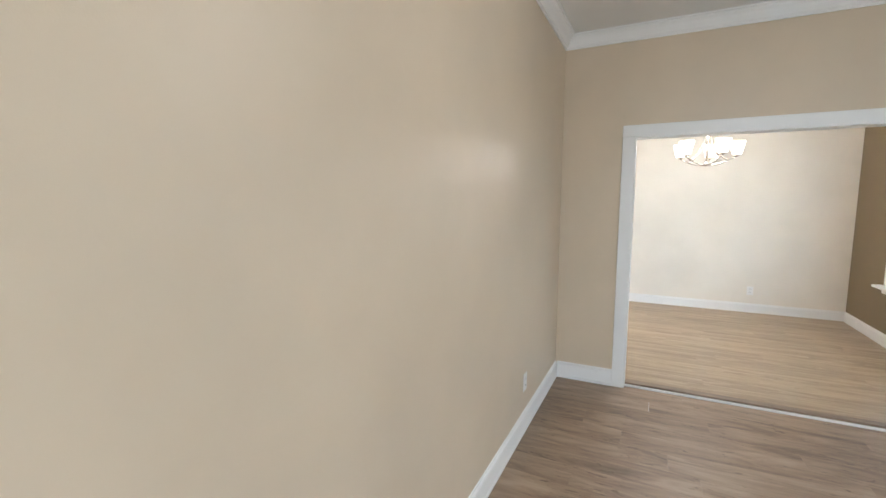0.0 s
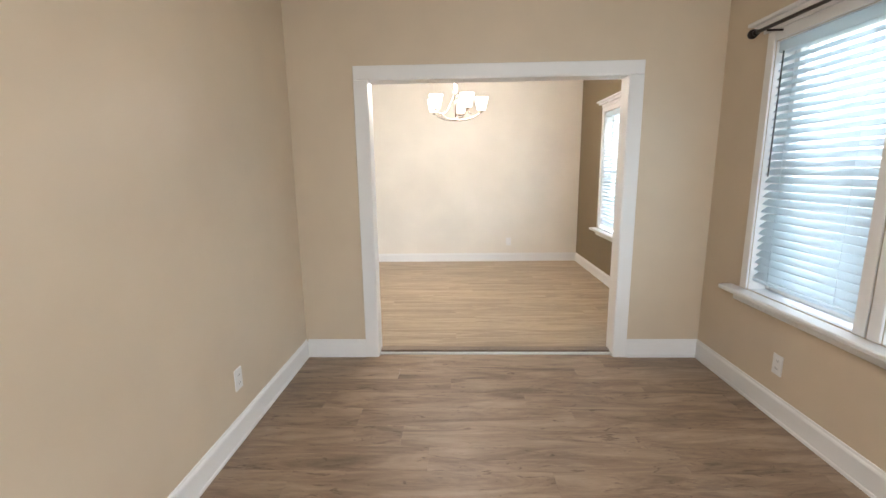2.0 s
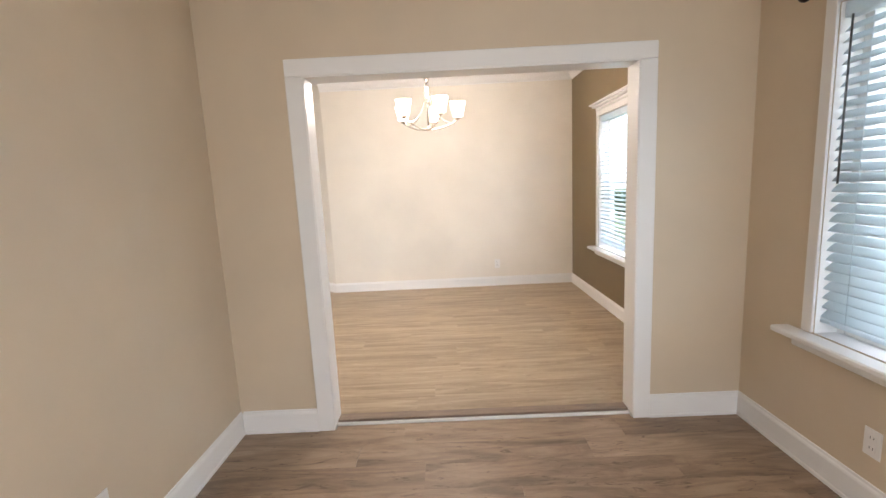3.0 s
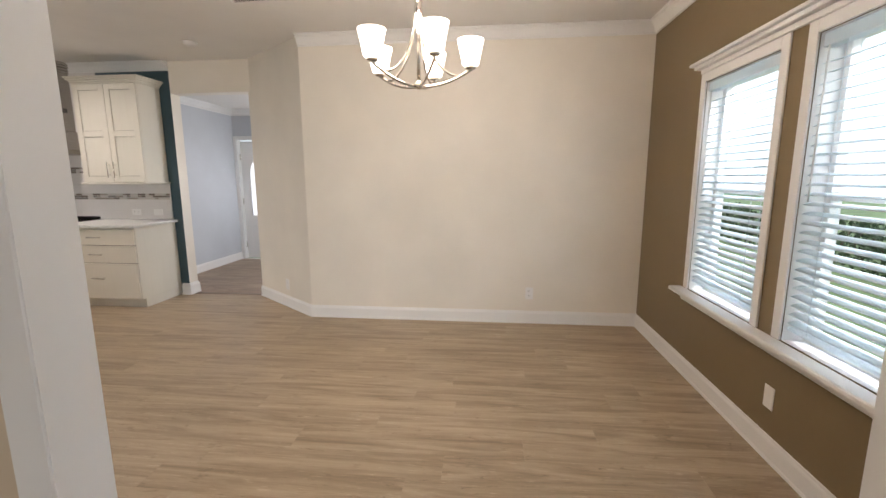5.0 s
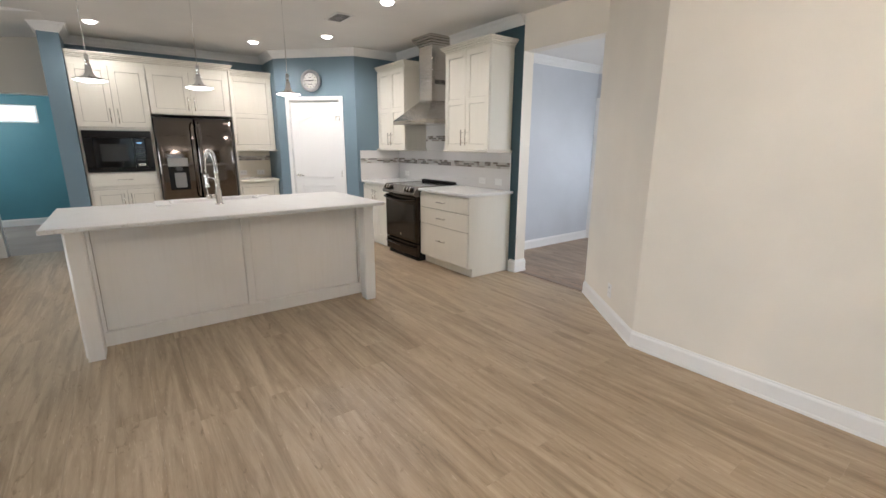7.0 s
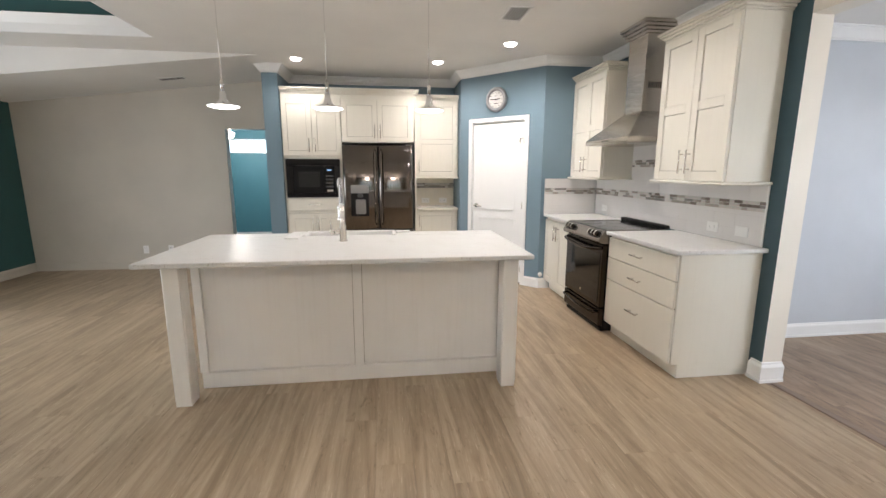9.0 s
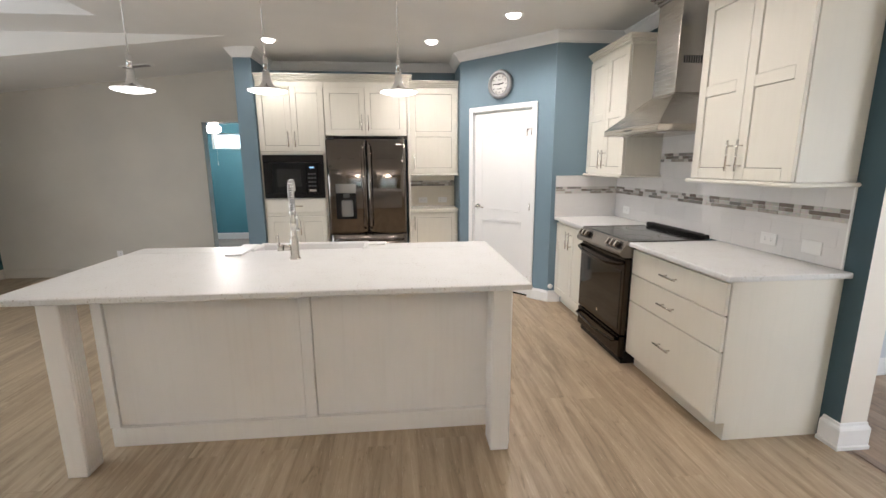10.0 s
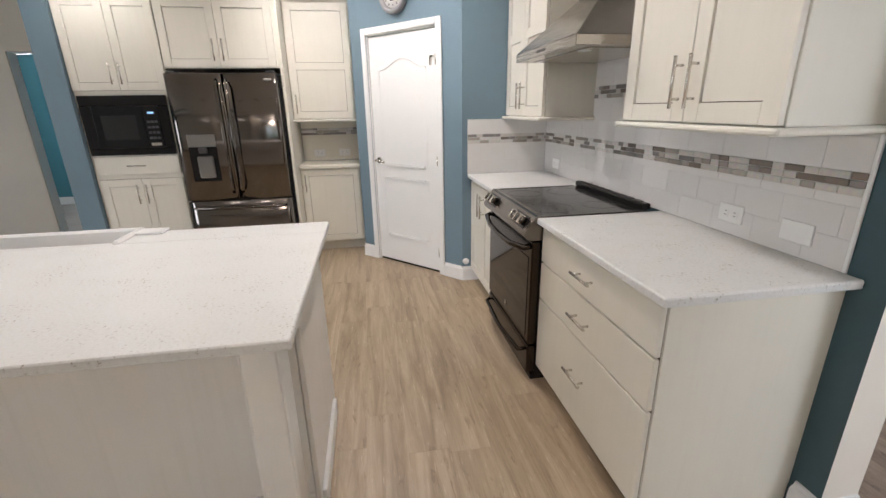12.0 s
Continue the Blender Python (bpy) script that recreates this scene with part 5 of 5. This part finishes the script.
def faucet():
    f = thing("kitchen_faucet", "tall chrome spring-neck kitchen faucet on the island", "faucet", (-2.835, 1.158, 0.917), 10)
    bm = bmesh.new()
    lathe(bm, [(0.0, 0.0), (0.032, 0.0), (0.032, 0.006), (0.0245, 0.010), (0.0235, 0.118), (0.021, 0.122), (0.017, 0.126), (0.017, 0.200), (0.0195, 0.203), (0.0195, 0.214), (0.0145, 0.218), (0.0135, 0.272), (0.0, 0.272)], 28)
    part("base", bm, M_NICKEL, f, "brushed steel faucet body")
    bm = bmesh.new()
    lathe(bm, [(0.0, 0.262), (0.017, 0.262), (0.019, 0.268), (0.017, 0.280), (0.0, 0.282)], 20)
    part("collar", bm, M_CHROME, f)
    pts = [(0, 0, 0.27), (0, 0, 0.31)]
    for i in range(1, 25):
        a = radians(150) * i / 24
        pts.append((-0.105 * (1 - math.cos(a)), 0, 0.325 + 0.112 * math.sin(a)))
    bm = bmesh.new()
    tube(bm, pts, 0.007, 10)
    part("hose", bm, M_DARKGREY, f, "dark hose inside the spring")
    P = [Vector(p) for p in pts]
    lens = [0]
    for a, b in zip(P, P[1:]):
        lens.append(lens[-1] + (b - a).length)
    coil, n, turns = [], 640, 26
    for i in range(n):
        s = lens[-1] * i / (n - 1)
        k = min(max(j for j in range(len(lens)) if lens[j] <= s + 1e-9), len(P) - 2)
        d = P[k + 1] - P[k]
        c = P[k] + d * ((s - lens[k]) / max(1e-9, d.length))
        d.normalize()
        u = Vector((0, 1, 0))
        w = d.cross(u)
        a = 2 * math.pi * turns * i / n
        coil.append(c + (u * math.cos(a) + w * math.sin(a)) * 0.0145)
    bm = bmesh.new()
    tube(bm, coil, 0.0034, 6)
    part("spring", bm, M_CHROME, f, "chrome coil spring")
    tip = P[-1]
    bm = bmesh.new()
    tube(bm, [tip, tip + Vector((-0.022, 0, -0.035)), Vector((-0.236, 0, 0.27)), Vector((-0.240, 0, 0.225))], 0.0055, 8)
    part("hose_end", bm, M_NICKEL, f)
    bm = bmesh.new()
    lathe(bm, [(0.0, 0.232), (0.011, 0.230), (0.013, 0.215), (0.0125, 0.160), (0.016, 0.148), (0.021, 0.138), (0.021, 0.128), (0.0, 0.126)], 20, (-0.242, 0, 0))
    part("spray_head", bm, M_CHROME, f)
    bm = bmesh.new()
    tube(bm, [(-0.015, 0, 0.208), (-0.12, 0, 0.214), (-0.228, 0, 0.222)], 0.0052, 8)
    lathe(bm, [(0.0135, 0.205), (0.020, 0.205), (0.020, 0.238), (0.0135, 0.238), (0.0135, 0.205)], 18, (-0.242, 0, 0))
    part("support_arm", bm, M_CHROME, f)
    bm = bmesh.new()
    cyl(bm, (0, -0.018, 0.068), (0, -0.058, 0.068), 0.0185, n=20)
    cyl(bm, (0, -0.062, 0.068), (0, -0.092, 0.068), 0.0195, n=20)
    tube(bm, [(0, -0.080, 0.080), (0, -0.084, 0.12), (0, -0.088, 0.150)], 0.0045, 8)
    lever = part("lever", bm, M_NICKEL, f, "side valve with an upright lever")
    bm = bmesh.new()
    cyl(bm, (0, -0.0578, 0.068), (0, -0.0622, 0.068), 0.0165, n=20)
    part("valve_ring", bm, M_SLOT, lever, "dark ring round the valve")


faucet()

# ceiling vents and smoke alarm
for at, turn in (((-3.37, 2.56, CD), 0), ((-0.26, 2.44, CD), 0)):
    v = thing("ceiling_vent", "white louvred ceiling air vent", "vent", at, turn, "ceiling vents")
    part("frame", boxes((-0.17, 0.17, -0.10, -0.075, -0.008, -0.0005), (-0.17, 0.17, 0.075, 0.10, -0.008, -0.0005), (-0.17, -0.145, -0.0745, 0.0745, -0.008, -0.0005), (0.145, 0.17, -0.0745, 0.0745, -0.008, -0.0005), bevel=0.002), M_PLASTIC, v)
    part("backing", boxes((-0.144, 0.144, -0.074, 0.074, -0.002, -0.0006)), M_SLOT, v)
    for i in range(7):
        bm = boxes((-0.143, 0.143, -0.009, 0.009, -0.0012, 0.0012))
        bmesh.ops.transform(bm, matrix=pose(0, -0.063 + i * 0.021, -0.0075, 30, 0, 0), verts=bm.verts)
        part("slat", bm, M_PLASTIC, v)
v = thing("great_room_vent", "white vent in the sloping ceiling", "vent", (-5.75, -1.15, 2.69 + 0.1103 * (-1.25) - 0.004))
part("plate", boxes((-0.06, 0.06, -0.16, 0.16, -0.004, 0.004), bevel=0.002), M_PLASTIC, v)
for i in range(3):
    part("slot", boxes((-0.04 + i * 0.03, -0.025 + i * 0.03, -0.14, 0.14, -0.0055, -0.0038)), M_SLOT, v)
v.rotation_euler = (math.atan(0.1103), 0, 0)
a = thing("smoke_alarm", "round white smoke alarm on the ceiling", "smoke alarm", (-1.39, 3.38, CD))
bm = bmesh.new()
lathe(bm, [(0.0, -0.036), (0.04, -0.036), (0.055, -0.028), (0.066, -0.012), (0.066, -0.0005)], 28)
part("cover", bm, M_PLASTIC, a)


# hall entry door with arched glass
def entry_door():
    d = thing("door_2", "white entry door with arched glass at the hall's end", "door", (-2.28, 6.30, 0), 0, "", "structure")
    part("slab", boxes((-0.44, 0.44, 0.05, 0.09, 0.012, 2.01), bevel=0.003), M_TRIM, d)
    bm = bmesh.new()
    ring = [(-0.29, 0.75), (0.29, 0.75)] + [(0.29 * math.cos(math.pi * i / 14), 1.50 + 0.26 * math.sin(math.pi * i / 14)) for i in range(15)]
    fr = [bm.verts.new((x, 0.046, z)) for x, z in ring]
    bk = [bm.verts.new((x, 0.049, z)) for x, z in ring]
    bm.faces.new(fr), bm.faces.new(bk)
    for i in range(len(ring)):
        j = (i + 1) % len(ring)
        bm.faces.new((fr[i], fr[j], bk[j], bk[i]))
    # the pane itself emits, in place of light from outdoors
    part("arched_glass", bm, glow("glowing_frosted_glass", (0.85, 0.93, 1.0), 1.6), d, "frosted arched glass, glowing in place of daylight")
    bm = bmesh.new()
    tube(bm, [(x, 0.045, z) for x, z in ring + ring[:2]], 0.012, 8)
    part("glass_moulding", bm, M_TRIM, d)
    for a, b in ((-0.33, -0.05), (0.05, 0.33)):
        part("panel", boxes((a, b, 0.044, 0.0505, 0.15, 0.6), bevel=0.005), M_TRIM, d)
    part("casing", boxes((-0.52, -0.462, -0.014, -0.0005, 0, 2.09), (0.462, 0.52, -0.014, -0.0005, 0, 2.09), (-0.4615, 0.4615, -0.014, -0.0005, 2.032, 2.09), bevel=0.003), M_TRIM, d)
    for z in (0.25, 1.0, 1.75):
        bm = bmesh.new()
        cyl(bm, (-0.445, 0.046, z - 0.05), (-0.445, 0.046, z + 0.05), 0.007, n=8)
        part("hinge", bm, M_NICKEL, d)


entry_door()

# bedroom clerestory
bw = thing("window_5", "small high bedroom window", "window", (-9.2, -1.155, 1.76), 0, "", "structure")
part("window_frame", boxes((-0.06, -0.02, -0.674, -0.645, 0.001, 0.289), (-0.06, -0.02, 0.645, 0.674, 0.001, 0.289), (-0.06, -0.02, -0.6445, 0.6445, 0.001, 0.025), (-0.06, -0.02, -0.6445, 0.6445, 0.265, 0.289)), M_PLASTIC, bw)


# ---------------- tiles ----------------
def tile_field(name, label, m, fields, glaze, tw=0.203, th=0.1015):
    """White tiles in running bond on a grout bed, in local x and z; the tiled face looks along -y."""
    t = new(name)
    t.matrix_world = m
    tagged(t, label, "backsplash", "", "structure")
    cache = {}
    for x0, x1, z0, z1, zbase in fields:
        part("grout", boxes((x0, x1, -0.006, -0.0005, z0, z1)), M_GROUT, t)
        r = 0
        z = zbase
        while z < z1 - 1e-4:
            x = x0 - (0.5 * tw if r % 2 else 0)
            while x < x1 - 1e-4:
                a, b = max(x, x0), min(x + tw, x1)
                c, d = max(z, z0), min(z + th, z1)
                if b - a > 0.012 and d - c > 0.012:
                    key = (round(b - a, 3), round(d - c, 3))
                    if key not in cache:
                        bm = bmesh.new()
                        box(bm, 0.0008, b - a - 0.0008, -0.0078, -0.0062, 0.0008, d - c - 0.0008, 0.0006)
                        cache[key] = mesh_of("tile", bm, glaze)
                    ob = new("tile", cache[key])
                    ob.parent = t
                    ob.matrix_local = pose(a, random.uniform(-0.0003, 0.0002), c)
                x += tw
            z += th
            r += 1
    return t


def mosaic(parent, x0, x1, z0, rows=3, rh=0.0235, seed=1):
    rng = random.Random(seed)
    part("mosaic_bed", boxes((x0, x1, -0.0060, -0.0005, z0, z0 + rows * rh)), M_GROUT, parent)
    cache = {}
    for r in range(rows):
        x = x0
        while x < x1 - 0.004:
            w = rng.choice((0.048, 0.072, 0.098))
            w = min(w, x1 - x)
            if w > 0.006:
                key = round(w, 3)
                if key not in cache:
                    bm = bmesh.new()
                    box(bm, 0.001, w - 0.001, -0.0105, -0.0062, 0.001, rh - 0.001, 0.001)
                    cache[key] = mesh_of("mosaic_piece", bm, M_MOSAIC)
                ob = new("mosaic_piece", cache[key])
                ob.parent = parent
                ob.matrix_local = pose(x, rng.uniform(-0.0004, 0.0003), z0 + r * rh)
            x += w


ZB = 1.15
bs = tile_field("backsplash_range", "white glazed tile backsplash with a mixed stone mosaic band", pose(-4.62, YW, 0), [
    (0.0, 2.375, 0.915, ZB, 0.915), (0.0, 2.375, ZB + 0.0705, 1.332, ZB + 0.0705), (0.74, 1.605, 1.3325, 1.46, 1.3325), (0.74, 1.605, 1.5305, 2.66, 1.5305)], M_TILE)
mosaic(bs, 0.0, 2.375, ZB, seed=2)
mosaic(bs, 0.74, 1.605, 1.46, seed=4)
part("edge_trim", boxes((2.3755, 2.387, -0.011, -0.0005, 0.915, 1.332), bevel=0.002), M_TRIM, bs)
bs = tile_field("backsplash_pantry", "white glazed tile return beside the pantry", pose(-4.62, 3.345, 0, 0, 0, 90), [
    (0.0, 0.644, 0.915, ZB, 0.915), (0.0, 0.644, ZB + 0.0705, 1.332, ZB + 0.0705)], M_TILE)
mosaic(bs, 0.0, 0.644, ZB, seed=5)
bs = tile_field("backsplash_niche", "cream tile back of the coffee niche with a mosaic band", pose(-6.10, 1.89, 0, 0, 0, 90), [
    (0.0, 0.592, 0.906, ZB + 0.02, 0.906), (0.0, 0.592, ZB + 0.0905, 1.312, ZB + 0.0905)], M_TILE_WARM)
mosaic(bs, 0.0, 0.592, ZB + 0.02, seed=6)


# ---------------- outside ----------------
def hedge():
    """A clipped hedge of many small leaves over twiggy stems."""
    h = thing("hedge", "dark green leafy hedge across the lawn", "hedge", (8.4, 2.0, -0.30))
    rng = random.Random(11)
    bm = bmesh.new()
    for i in range(56):
        y = -5.2 + i * 0.42 + rng.uniform(-0.1, 0.1)
        tube(bm, [(rng.uniform(-0.1, 0.1), y, -0.01), (rng.uniform(-0.2, 0.2), y + rng.uniform(-0.1, 0.1), 0.4), (rng.uniform(-0.3, 0.3), y + rng.uniform(-0.2, 0.2), 0.8)], 0.014, 5)
    part("stems", bm, material("twig_bark", (0.10, 0.07, 0.05), 0.9), h)
    bm = bmesh.new()
    for i in range(11000):
        y = rng.uniform(-5.4, 18.4)
        top = 0.88 + 0.16 * noise.noise((y * 0.9, 3.1, 0)) + 0.08 * noise.noise((y * 3.1, 1.0, 0))
        z = rng.uniform(0.05, top)
        x = rng.choice((-1, 1)) * (0.42 + rng.uniform(-0.12, 0.10)) if rng.random() < 0.6 else rng.uniform(-0.45, 0.45)
        s = rng.uniform(0.035, 0.08)
        rot = Euler((rng.uniform(0, 6.3), rng.uniform(0, 6.3), rng.uniform(0, 6.3))).to_matrix()
        bm.faces.new([bm.verts.new(Vector((x, y, z)) + rot @ Vector(p) * s) for p in ((-1, 0, 0), (0, -0.5, 0.1), (1, 0, 0), (0, 0.5, 0.1))])
    tagged(part("leaves", bm, paint("hedge_leaf", (0.045, 0.085, 0.035), 0.6, 0.3, 20, 0.1), h), kind="stuff")


hedge()


# ---------------- floor planks ----------------
def plank_mesh(length, width, thick=0.008):
    bm = bmesh.new()
    b, g = 0.0006, 0.0001
    x0, x1, y0, y1 = g, length - g, g, width - g
    lo = [bm.verts.new((x, y, -b)) for x, y in ((x0, y0), (x1, y0), (x1, y1), (x0, y1))]
    hi = [bm.verts.new((x, y, 0)) for x, y in ((x0 + b, y0 + b), (x1 - b, y0 + b), (x1 - b, y1 - b), (x0 + b, y1 - b))]
    dn = [bm.verts.new((v.co.x, v.co.y, -thick)) for v in lo]
    bm.faces.new(hi)
    for i in range(4):
        bm.faces.new((lo[i], lo[(i + 1) % 4], hi[(i + 1) % 4], hi[i]))
        bm.faces.new((dn[i], dn[(i + 1) % 4], lo[(i + 1) % 4], lo[i]))
    return bm


def rows_of(x0, x1, y0, y1, length, width, seed):
    """Staggered plank places (x, y, length, width) that fill a rectangle."""
    rng = random.Random(seed)
    out, y = [], y0
    while y < y1 - 1e-4:
        wd = min(width, y1 - y)
        x = x0
        first = rng.uniform(0.25, 1.0) * length
        while x < x1 - 1e-4:
            ln = min(first if x == x0 else length, x1 - x)
            out.append((x, y, ln, wd))
            x += ln
        y += wd
    return out


def lay(parent, places, mat, z=0.0):
    cache = {}
    for x, y, ln, wd in places:
        key = (round(ln, 2), round(wd, 3))
        if key not in cache:
            cache[key] = mesh_of("plank", plank_mesh(ln, wd), mat)
        ob = new("plank", cache[key])
        ob.parent = parent
        ob.matrix_local = pose(x, y, z)


fl = thing("floor_living", "dark grey-brown wood plank floor", "floor", (0, 0, 0), 0, "", "structure")
lay(fl, rows_of(-0.016, 2.89, -5.2, 0.0155, 1.22, 0.18, 3) + rows_of(0.536, 2.274, 0.0156, 0.0498, 1.22, 0.18, 4), M_PLANK_L, -0.022)
fd = thing("floor_dining", "light brown wood plank floor", "floor", (0, 0, 0), 0, "", "structure")
places = rows_of(-4.75, 2.89, 0.136, 4.01, 1.22, 0.18, 5)
lay(fd, places, M_PLANK_D)
fh = thing("floor_hall", "grey-brown wood plank hall floor", "floor", (0, 0, 0), 0, "", "structure")
lay(fh, rows_of(-2.95, 0.05, 4.01, 6.30, 1.22, 0.18, 8), M_PLANK_L)
lay(fd, rows_of(-6.40, -0.115, -3.47, 0.136, 1.22, 0.18, 6) + rows_of(-6.40, -4.75, 0.136, 4.01, 1.22, 0.18, 7), M_PLANK_D)
